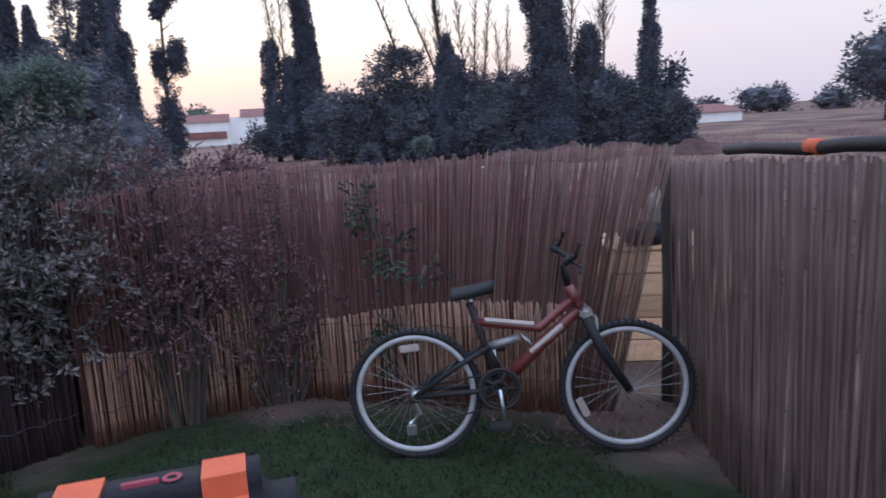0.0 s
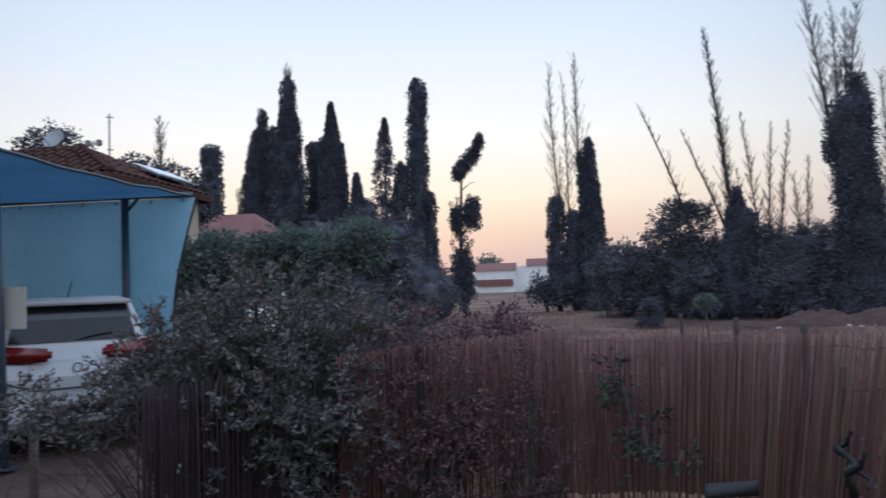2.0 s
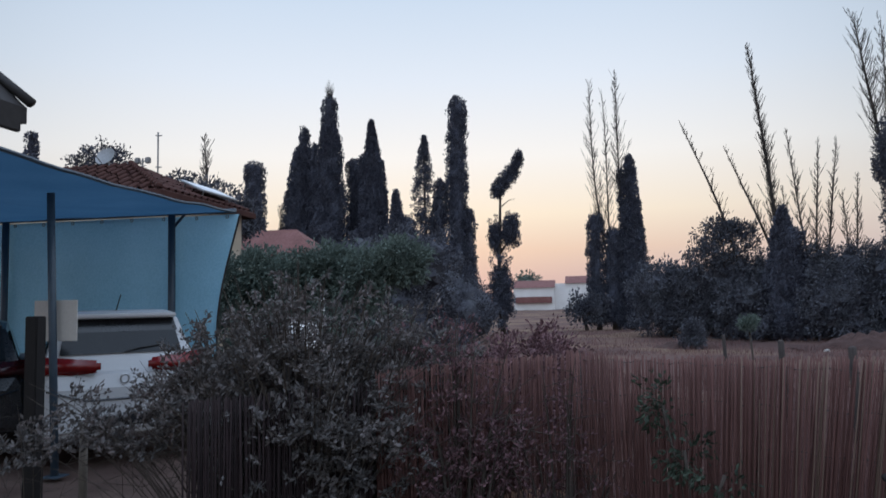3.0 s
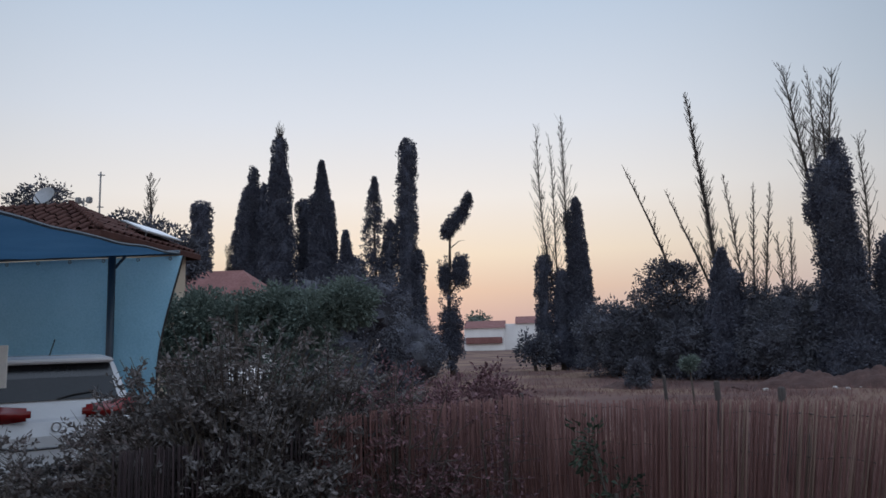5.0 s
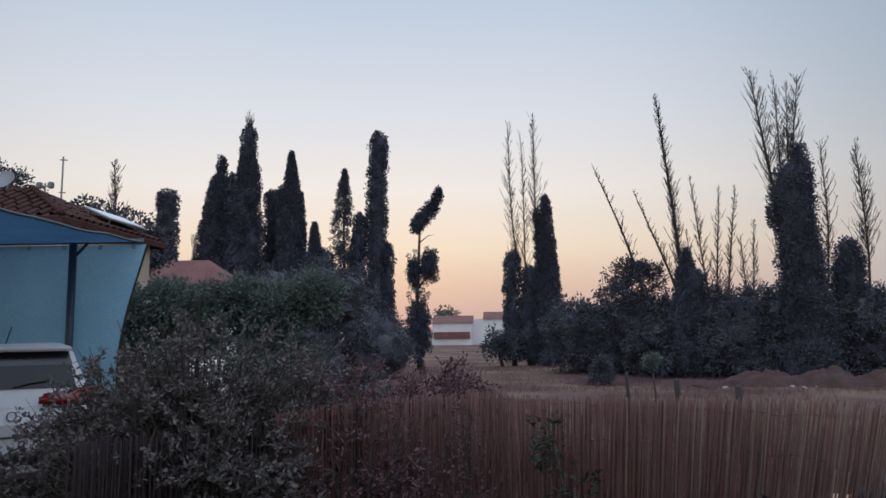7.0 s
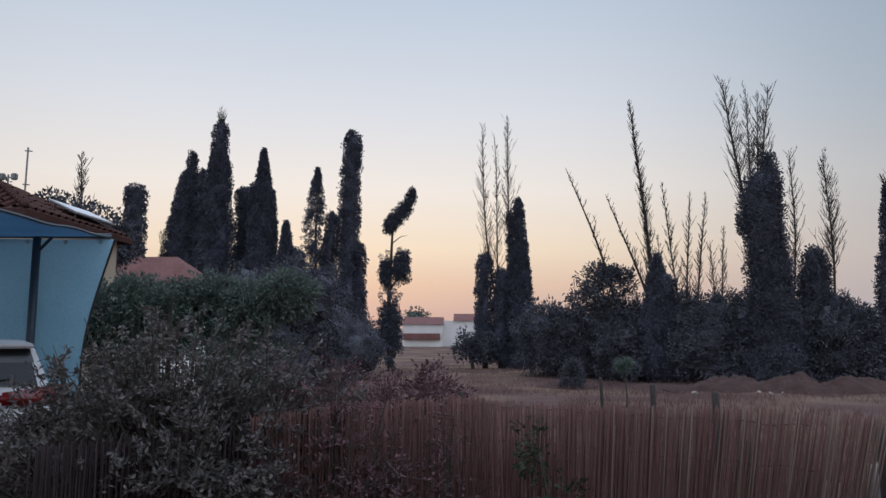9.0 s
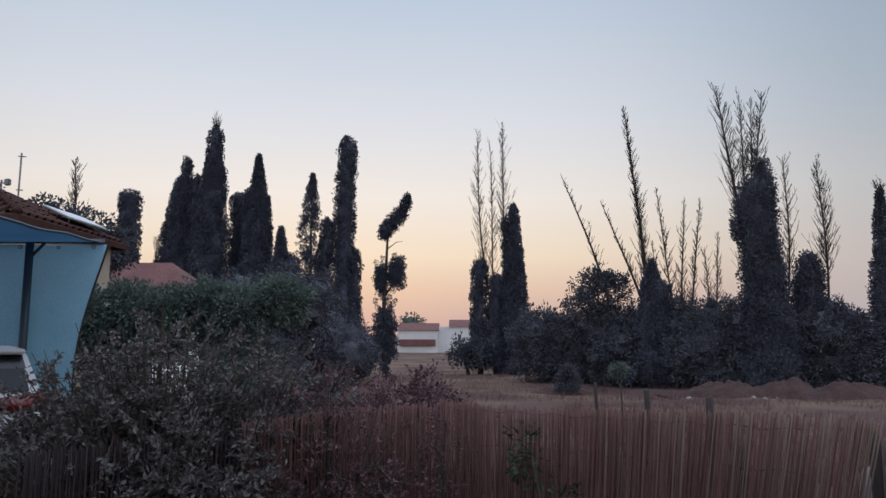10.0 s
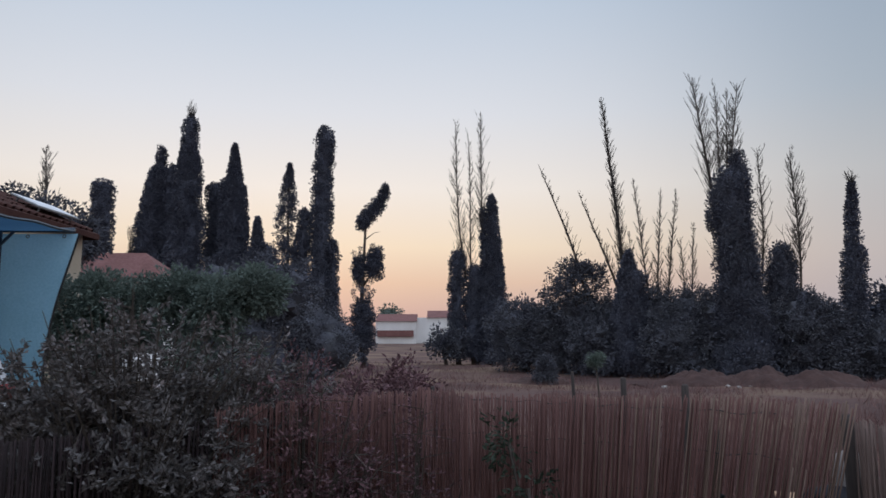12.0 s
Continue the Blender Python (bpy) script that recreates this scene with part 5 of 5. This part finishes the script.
# ---- shrubs and plants ----
def sprawling_bush(at, reach, stems, seed, label, mat, leaf, per_stem, twig_r=0.007, lean=(0, 0), low=0.25, leafy=0.3, bare=0.0, gap=None, side=None):
    """A bush of arching stems from one foot, with side twigs and leaves along them. reach: half width, half depth, height; bare: no leaves below; gap: a thin place (sideways, height, radius); side: past this line leaves only above this height."""
    rng = np.random.default_rng(seed)
    root = thing("bush", (at[0], at[1], ground_height(at[0], at[1]) - 0.02), label, "bush")
    wood, pts, ways = Build(), [], []
    for i in range(stems):
        a = rng.uniform(0, 2 * math.pi)
        q = rng.random() ** 0.5
        foot = np.array((0.22 * reach[0] * math.cos(a) * q, 0.22 * reach[1] * math.sin(a) * q, 0.0))
        top = reach[2] * (low + (1 - low) * rng.random() ** 0.6) * (1 - 0.35 * q * q)
        end = np.array((reach[0] * math.cos(a) * q * rng.uniform(0.6, 1.15) + lean[0] * top, reach[1] * math.sin(a) * q + lean[1] * top, top))
        knee = foot * 0.6 + end * 0.4 + (0, 0, top * rng.uniform(0.25, 0.5))
        curve = [(1 - t) ** 2 * foot + 2 * t * (1 - t) * knee + t * t * end for t in np.linspace(0, 1, 7)]
        wood.tube(curve, [twig_r * (1.6 - 1.3 * k / 6) for k in range(7)], 4, False)
        for _ in range(7):
            k = rng.uniform(leafy, 1.0) * 6
            base = curve[int(min(5, k))]
            d = rng.normal(size=3) * (1, 1, 0.7) + (0, 0, 0.35)
            d /= np.linalg.norm(d)
            tip = base + d * rng.uniform(0.1, 0.3) + (0, 0, -0.03)
            tip[2] = max(tip[2], 0.05)
            wood.tube([base, tip], [twig_r * 0.5, 0.002], 3, False)
            for t in rng.random(max(3, per_stem // 7)):
                pts.append(base + (tip - base) * (0.25 + 0.8 * t) + rng.normal(0, 0.012, 3))
                ways.append(d * 0.5 + rng.normal(0, 0.7, 3) + (0, 0, 0.15))
    part("stem", wood.mesh("stem", M_BARK), root, kind="stuff")
    pts, ways = np.array(pts), np.array(ways)
    keep = pts[:, 2] > bare
    if gap:
        keep &= np.hypot(pts[:, 0] - gap[0], (pts[:, 2] - gap[1]) * 1.5) > gap[2] * rng.uniform(0.3, 1.3, len(pts))
    if side:
        keep &= (pts[:, 0] > side[0]) | (pts[:, 2] > side[1] + 0.08 * np.sin(pts[:, 0] * 9))
    pts, ways = pts[keep], ways[keep]
    v, f = leaf_arrays(pts, ways, leaf, leaf * 0.5, rng)
    part("leaf", mesh_of("leaf", v.tolist(), f.tolist(), mat), root, kind="stuff")


sprawling_bush((-1.95, 4.3), (1.0, 0.62, 2.15), 380, 200, "large grey-green leafy bush with arching twigs over a fence panel", M_LEAF, 0.038, 170, 0.007, (0.04, -0.1), 0.33, 0.32, 0.0, (0.08, 1.63, 0.085), (-0.4, 0.98))
sprawling_bush((-1.4, 4.5), (0.65, 0.35, 1.95), 130, 212, "grey-green leafy bush beside a larger one", M_LEAF, 0.036, 130, 0.006, (0.08, -0.02), 0.5, 0.5, 0.0, (-0.45, 1.6, 0.085))
sprawling_bush((-2.35, 4.42), (0.5, 0.4, 1.85), 90, 208, "grey-green leafy bush by the driveway", M_LEAF, 0.04, 120, 0.007, (-0.22, 0), 0.66, 0.6, 1.02)
sprawling_bush((-0.9, 4.2), (0.6, 0.22, 1.85), 60, 209, "half-dry bush with mauve-brown leaves", M_DRYLEAF, 0.032, 90, 0.006, (0.0, 0.02), 0.4, 0.5)
sprawling_bush((-0.3, 4.3), (0.6, 0.12, 1.5), 34, 201, "tangled dry brown shrub grown against the fence", M_DRYLEAF, 0.03, 56, 0.005)
leafy_tree("bush", (-1.6, 6.6), [(0.0, 0, 1.1, 0.8, 0.4, 0.5), (0.9, -0.3, 1.05, 0.6, 0.35, 0.45)], 206, "dry brown shrub behind the fence", M_DRYLEAF, 0.045, 3600, 0.4, "bush", "", 0.36, 0.0, 5, 0.03)
sprawling_bush((-2.55, 4.25), (0.42, 0.3, 1.38), 18, 207, "loose leafy branches hanging over the driveway edge", M_LEAF, 0.042, 120, 0.004, (-0.95, -0.05), 0.76, 0.6, 0.86)
sprawling_bush((-2.5, 4.42), (0.38, 0.3, 1.5), 16, 226, "leafy twigs reaching out over the driveway", M_LEAF, 0.042, 120, 0.004, (-0.5, 0.0), 0.7, 0.6, 0.86)
leafy_tree("bush", (-0.85, 9.0), [(0, 0, 0.95, 0.5, 0.4, 0.5), (0.35, 0, 1.15, 0.35, 0.3, 0.35), (-0.4, 0, 0.8, 0.4, 0.3, 0.4)], 202, "reddish dry shrub beyond the fence", M_DRYLEAF, 0.07, 1500, 0.4, "bush", "", 0.35, 0.0, 4, 0.03)
leafy_tree("tall_shrub", (-5.3, 13.2), [(-1.7, 0, 2.1, 0.5, 0.5, 0.6), (-1.1, 0, 2.45, 0.55, 0.5, 0.45), (-0.4, 0, 2.3, 0.55, 0.5, 0.55), (0.3, 0.1, 2.6, 0.55, 0.5, 0.4), (1.0, 0, 2.35, 0.55, 0.5, 0.5), (1.7, 0.2, 2.65, 0.5, 0.5, 0.4), (-1.0, 0, 1.2, 1.1, 0.7, 1.0), (0.6, 0, 1.2, 1.2, 0.7, 1.1)], 203,
           "spreading green shrub beside the tiled house", M_SHRUB, 0.085, 8000, 0.6, "shrub", "", 0.28, 0.3, 5, 0.05)
leafy_tree("tall_shrub", (-5.6, 19.0), [(-0.6, 0, 2.6, 1.3, 1.0, 1.1), (1.0, 0, 2.9, 1.2, 1.0, 1.0), (0, 0, 1.3, 1.8, 1.1, 1.3)], 204, "dark green shrub in front of the cypresses", M_HEDGE, 0.1, 5000, 0.8, "shrub", "", 0.0, 0.75, 5, 0.08)
leafy_tree("tall_shrub", (-4.5, 20.0), [(-0.5, 0, 1.3, 0.9, 0.8, 1.0), (0.4, 0, 0.9, 0.8, 0.6, 0.8)], 205, "low dark shrub at the edge of the field", M_HEDGE, 0.1, 5000, 0.4, "shrub", "", 0.0, 0.75, 4, 0.06)
for i, (x, y, s) in enumerate(((-9.0, 30, 1.6), (-6.5, 31, 1.5), (-12.0, 30, 1.9))):
    leafy_tree("tall_shrub", (x, y), [(0, 0, s * 1.3, s * 1.4, s, s * 1.2), (s * 0.9, 0, s, s * 1.1, s * 0.8, s)], 210 + i, "dark undergrowth below the cypresses", M_HEDGE, 0.13, 4200, 0.6, "shrub", "", 0.0, 0.75, 3, 0.08)
leafy_tree("bush", (3.75, 26.7), [(0, 0, 0.35, 0.36, 0.34, 0.32), (0.03, 0, 0.75, 0.2, 0.2, 0.26)], 220, "small dark round bush in the field", M_HEDGE, 0.1, 1500, 0.2, "bush", "", 0.0, 0.7, 2, 0.03)
leafy_tree("sapling", (3.3, 15.7), [(0, 0, 1.22, 0.15, 0.14, 0.09), (-0.05, 0, 1.16, 0.1, 0.1, 0.07)], 221, "pale green sapling with a bare stem", M_SHRUB, 0.05, 700, 0.95, "sapling", "", 0.0, 0.0, 2, 0.03)
leafy_tree("climber", (0.27, 4.02), [(0.0, 0, 1.24, 0.1, 0.04, 0.14), (0.1, -0.05, 1.0, 0.14, 0.05, 0.12), (0.28, -0.17, 0.9, 0.16, 0.05, 0.09), (0.02, 0.0, 0.6, 0.08, 0.04, 0.3)], 222, "green climber growing up the reed fence", M_CLIMBER, 0.04, 210, 0.3, "climber", "", 0.25, 0.0, 2, 0.008)
sprawling_bush((-3.55, 3.9), (0.5, 0.4, 1.32), 7, 223, "low leafy bush by the driveway", M_LEAF, 0.042, 170, 0.003, (0, 0), 0.68, 0.65, 0.86)
leafy_tree("far_tree", (44.5, 43.0), [(0, 0, 4.5, 2.6, 2.2, 2.4), (1.8, 0, 4.0, 2.2, 2.0, 2.2), (-1.4, 0, 3.2, 1.6, 1.5, 1.4)], 224, "broad dark tree across the field", M_HEDGE, 0.3, 2200, 1.6, core=0.7)
for i, (x, y, s) in enumerate(((87, 110, 3.2), (96, 104, 2.2), (80, 116, 1.7), (104, 98, 3.0), (112, 92, 3.6), (72, 122, 1.3), (120, 90, 4.2))):
    leafy_tree("far_tree", (x, y), [(0, 0, s * 0.8, s * 1.5, s, s * 0.75), (s * 0.9, 0, s * 0.7, s, s * 0.8, s * 0.6)], 230 + i, "distant dark tree on the skyline", M_HEDGE, 0.6, 700, s * 0.4, group="skyline trees", core=0.8)
leafy_tree("far_tree", (-9.5, 128), [(0, 0, 5.0, 1.9, 1.8, 1.2)], 240, "round tree behind the white houses", M_SHRUB, 0.5, 600, 2.5, group="skyline trees", core=0.8)

# Made-up drum in place of a blue strip taken for the tarpaulin's foot.
drum = thing("blue_stand_in", (-5.1, 8.6, 0), "made-up pale blue drum for a strip of tarpaulin by the parked car", "drum")
part("body", Build().tube([(0, 0, 0), (0, 0, 0.03), (0, 0, 0.34), (0, 0, 0.36), (0, 0, 0.38), (0, 0, 0.72), (0, 0, 0.76)], [0.105, 0.12, 0.12, 0.127, 0.12, 0.12, 0.1], 20).mesh("body", M_TARP, True), drum)
part("lid", Build().tube([(0, 0, 0.76), (0, 0, 0.79)], [0.09, 0.085], 18).mesh("lid", M_TARP), drum)

# Made-up drum: stands in for an unidentified white patch behind the bush.
barrel = thing("drum", (-4.55, 10.7, 0), "made-up white drum for a white patch behind the bush", "drum")
part("body", Build().tube([(0, 0, 0), (0, 0, 0.05), (0, 0, 0.5), (0, 0, 0.95), (0, 0, 1.42), (0, 0, 1.47)], [0.25, 0.27, 0.28, 0.28, 0.27, 0.24], 20).mesh("body", M_WHITEWALL, True), barrel)
part("lid", Build().tube([(0, 0, 1.47), (0, 0, 1.52)], 0.2, 18).mesh("lid", M_WHITEWALL), barrel)


def heap_shape(rx, ry, h, seed):
    """A heap of loose soil: a ragged low dome with clods."""
    b, n = Build(), 56
    for j in range(n + 1):
        for i in range(n + 1):
            u, v = 2.6 * i / n - 1.3, 2.6 * j / n - 1.3
            r = math.hypot(u, v) * (1 + 0.25 * noise.noise(Vector((u * 1.6, v * 1.6, seed))))
            z = max(0, 1 - r * r) ** 0.8
            z *= 0.75 + 0.5 * noise.noise(Vector((u * 2.2, v * 2.2, seed + 5))) + 0.22 * noise.noise(Vector((u * 6, v * 6, seed))) + 0.12 * noise.noise(Vector((u * 15, v * 15, seed)))
            b.v.append((u * rx, v * ry, z * h * 1.25 - 0.03))
    for j in range(n):
        for i in range(n):
            a = j * (n + 1) + i
            b.f.append((a, a + 1, a + n + 2, a + n + 1))
    return b


# ---- field: soil heaps, stones, old posts ----
for i, (x, y, rx, ry, h) in enumerate(((9.0, 25.2, 1.6, 1.2, 0.5), (10.8, 24.6, 1.5, 1.2, 0.55), (12.6, 24.0, 1.6, 1.1, 0.42), (3.7, 27.6, 1.3, 1.0, 0.3), (15.2, 23.2, 1.5, 1.1, 0.5))):
    heap = tagged(new("mound", heap_shape(rx, ry, h, 30 + i).mesh("mound", M_MOUND, True)), "heap of bare reddish soil in the field", "soil heap", "soil heaps")
    heap.matrix_world = pose(x, y, ground_height(x, y) - 0.04)
for i, (x, y, s) in enumerate(((9.3, 23.6, 0.075), (9.55, 23.3, 0.055), (9.45, 23.0, 0.05), (7.3, 23.9, 0.08), (10.0, 23.5, 0.04))):
    stone = tagged(new("stone", Build().lump((0, 0, s * 0.4), (s * 1.2, s, s * 0.8), 0.5, 0.6, 2, 60 + i).mesh("stone", M_STONE)), "pale stone lying on bare soil", "stone", "stones")
    stone.matrix_world = pose(x, y, ground_height(x, y))
for i, (x, y, h, r) in enumerate(((2.47, 7.6, 1.3, 0.042), (2.24, 9.22, 1.24, 0.04), (2.07, 11.8, 1.2, 0.03), (-0.17, 8.6, 1.2, 0.03))):
    post = thing("fence_post", (x, y, ground_height(x, y) - 0.05), "weathered wooden fence post standing in dry grass", "post", "old fence posts")
    b = Build().tube([(0, 0, 0), (0.01, 0, h * 0.5), (0.0 - 0.01 * i, 0, h), (0.0 - 0.01 * i, 0, h + 0.02)], [r, r * 0.97, r * 0.9, r * 0.6], 9)
    part("post", b.mesh("post", M_OLDPOST, True), post)
gate = thing("gate_post", (-4.06, 4.46, -0.02), "dark stained square timber post by the driveway", "post")
part("post", Build().box((-0.05, -0.05, 0), (0.05, 0.05, 1.77), 0.008).mesh("post", M_DARKPOST), gate)
stake = thing("fence_post", (-3.72, 4.55, -0.02), "thin brown stake by the driveway", "post", "old fence posts")
part("post", Build().tube([(0, 0, 0), (0.0, 0, 1.0)], [0.032, 0.028], 8).mesh("post", M_WOODPOST, True), stake)

# ---- grass ----
sheet_of_blades("lawn_grass", scatter(52000, 1.2, 4.4, -60, 60, 5, lambda x, y: fence_side(x, y) < -0.28 and math.hypot((x + 0.35) * 0.85, y - 1.6) < 2.3 + 0.3 * noise.noise(Vector((x * 1.6, y * 1.6, 2))) and x < 0.85 + 0.14 * y + 0.2 * noise.noise(Vector((x * 3, y * 3, 7)))), 0.045, 0.008, M_GRASS, "short green lawn grass", "grass", 5, 0.5)
sheet_of_blades("rough_grass", scatter(7000, 2.8, 5.2, -60, -24, 15, lambda x, y: math.hypot(x + 2.4, y - 3.5) < 0.9 + 0.4 * noise.noise(Vector((x * 2, y * 2, 4)))), 0.09, 0.008, M_GRASS, "rough green grass below the bush", "grass", 15, 0.5)
sheet_of_blades("litter", scatter(3500, 2.2, 7.5, -70, 60, 6, lambda x, y: -0.5 < fence_side(x, y) < 0.3), 0.04, 0.01, M_STRAW, "dry stalks and leaf litter along the fence", "litter", 6, 1.3)
sheet_of_blades("dry_grass", scatter(70000, 5.0, 46, -40, 46, 7, lambda x, y: fence_side(x, y) > 0.35 and (x > -3.5 or y > 14) and patchy(x, y, 0.35, -0.25, 4), 0.9), 0.22, 0.014, M_STRAW, "dry brown grass covering the field", "grass", 7, 0.5)
sheet_of_blades("tall_dry_weeds", scatter(9000, 6.0, 16, -16, 34, 8, lambda x, y: fence_side(x, y) > 0.5 and patchy(x, y, 0.5, 0.0, 6)), 0.7, 0.011, M_STRAW, "tall dry weeds beyond the fence", "weeds", 8, 0.22)


# ---- fences of reeds and brushwood ----
def reed_meshes(name, mat, h, r, seed):
    rng = random.Random(seed)
    out = []
    for k in range(6):
        bend = rng.uniform(-0.012, 0.012)
        pts = [(bend * math.sin(math.pi * t), rng.uniform(-0.004, 0.004), h * t) for t in (0, 0.33, 0.66, 1)]
        out.append(Build().tube(pts, [r, r * 0.95, r * 0.85, r * 0.7], 5).mesh(name, mat, True))
    return out


def stick_fence(name, label, a, b, height, spacing, r, single, mats, piece, seed, lean_end=0.0, depth=0.02, posts=1):
    post_y = -posts * (depth + 0.05)
    """Upright sticks bound to wires between two ends; height: a function of the way along. The first ones are single pieces."""
    rng = random.Random(seed)
    root = thing(name, (a.x, a.y, 0), label, "fence")
    d = (b - a)
    length = d.length
    root.matrix_world = pose(a.x, a.y, 0, 0, 0, math.degrees(math.atan2(d.y, d.x)))
    shapes = reed_meshes(piece, mats[0], 1.0, r, seed)
    straw = reed_meshes(piece, M_STRAWREED, 1.0, r, seed + 50) if lean_end else None
    n = int(length / spacing)
    rest = Build()
    for i in range(n):
        s = (i + rng.random() * 0.35) * spacing
        h = height(s) * rng.uniform(0.985, 1.008)
        if rng.random() < 0.05:
            h *= rng.uniform(0.75, 0.95)
        tilt = rng.gauss(0, 0.3) + (rng.gauss(0, 2.5) if rng.random() < 0.03 else 0) - lean_end * max(0, 1 - s / 1.7) ** 1.3
        layer = rng.choice((-1, 1)) * depth * rng.random()
        m = Matrix.Translation((s, layer, ground_height(a.x + d.x * s / length, a.y + d.y * s / length) - 0.02)) @ Matrix.Rotation(radians(tilt), 4, "Y") @ Matrix.Rotation(radians(rng.gauss(0, 1.0)), 4, "X") @ Matrix.Rotation(rng.uniform(0, 6), 4, "Z")
        k = rng.uniform(0.8, 1.2)
        m = m @ Matrix.Diagonal((k, k, h, 1))
        shape = (straw if straw and s < 1.1 and rng.random() < 0.6 - 0.45 * s else shapes)[rng.randrange(6)]
        if i < single:
            part(piece, shape, root).matrix_basis = m
        else:
            rest.add([tuple(m @ v.co) for v in shape.vertices], [tuple(p.vertices) for p in shape.polygons])
    if rest.v:
        part(piece + "_run", rest.mesh(piece + "_run", mats[1], True), root, kind="stuff")
    for z in (0.22, 0.48, 0.74, 1.0, 1.22, 1.42) if posts > 0 else (0.22, 0.62, 1.02, 1.3) if posts else (0.2, 0.5):
        for y in ((-depth - r * 1.2) if posts > 0 else (depth + r * 1.2),):
            pts = [(length * k / 40, y + 0.004 * math.sin(k * 2.1), z + 0.008 * math.sin(k * 1.3 + z * 9)) for k in range(41)]
            part("wire", Build().tube(pts, 0.0026, 4).mesh("wire", M_WIRE), root)
    k = 0.3
    while k < length and posts:
        part("post", Build().tube([(k, post_y, -0.05), (k + 0.01, post_y, 0.7), (k, post_y, 1.32)], [0.03, 0.029, 0.026], 8).mesh("post", M_OLDPOST, True), root)
        k += 1.9
    return root


stick_fence("reed_fence", "weathered brown reed fence bound with wire", FENCE_A, FENCE_B, lambda s: 1.545 - 0.055 * min(1, s / 0.9) + 0.012 * math.sin(s * 3.1), 0.0052, 0.005, 300, (M_REED, M_REEDS), "reed", 11, lean_end=12.0)
stick_fence("reed_fence", "reed fence panel overgrown with dry shrubs", FENCE_B, FENCE_C, lambda s: 1.46 - 0.04 * s + 0.02 * math.sin(s * 4), 0.0054, 0.0047, 220, (M_REED, M_REEDS), "reed", 15, posts=0)
# This panel carries the bush's shade in its stick colour.
stick_fence("brushwood_fence", "brushwood panel standing under the bush, darkened for its shade", FENCE_C + Vector((-0.02, -0.01, 0)), FENCE_D, lambda s: 1.34 - 0.05 * s, 0.0066, 0.006, 300, (M_SHADYREED, M_SHADYREED), "stick", 14, posts=0)
stick_fence("brushwood_fence", "dark weathered brushwood fence panel", SIDE_A, SIDE_B, lambda s: 1.41 + 0.055 * s, 0.0085, 0.006, 300, (M_DARKREED, M_DARKREEDS), "stick", 12, lean_end=0.0, depth=0.035, posts=-1)
along = (FENCE_B - FENCE_A).normalized()
front = Vector((along.y, -along.x, 0)) * -0.06
# Added run of tan reeds, paler than the fence above it.
stick_fence("reed_screen", "short screen of paler tan reeds along the fence foot", FENCE_A + along * 0.25 + front, FENCE_A + along * 1.98 + front, lambda s: 0.66 - 0.07 * s + 0.05 * math.sin(s * 2.3), 0.0125, 0.0052, 300, (M_TAN, M_TAN), "reed", 13, posts=0)
stick_fence("reed_screen", "short ragged screen of tan reeds below dry shrubs", FENCE_B + Vector((-0.02, -0.07, 0)), FENCE_C + Vector((0.05, -0.07, 0)), lambda s: 0.64 - 0.08 * s + 0.06 * math.sin(s * 6), 0.014, 0.0052, 120, (M_TAN, M_TAN), "reed", 16, posts=0)
corner = thing("fence_post", (1.85, 3.46, -0.03), "dark weathered post at the corner of the fences", "post", "old fence posts")
part("post", Build().tube([(0, 0, 0), (0.01, 0, 0.7), (-0.01, 0, 1.42), (-0.01, 0, 1.45)], [0.036, 0.034, 0.032, 0.02], 9).mesh("post", M_OLDPOST, True), corner)
d_side = (SIDE_B - SIDE_A).normalized()
tube_at = [SIDE_A + d_side * s + Vector((0, 0, 1.435 + 0.052 * s)) for s in (0.8, 1.1, 1.55, 1.8, 2.1, 2.5)]
foam = thing("foam_tube", tuple(tube_at[0]), "black foam tube with an orange tag lying along the fence top", "tube")
part("tube", Build().tube([p - tube_at[0] + Vector((0, 0, 0.006 * math.sin(k * 2.3))) for k, p in enumerate(tube_at)], 0.023, 10).mesh("tube", M_BLACK, True), foam)
part("tag", Build().tube([tube_at[2] - tube_at[0] + Vector((0, 0, 0.003)) + d_side * q for q in (0.0, 0.09)], 0.027, 10).mesh("tag", M_ORANGE, True), foam, "orange tag")
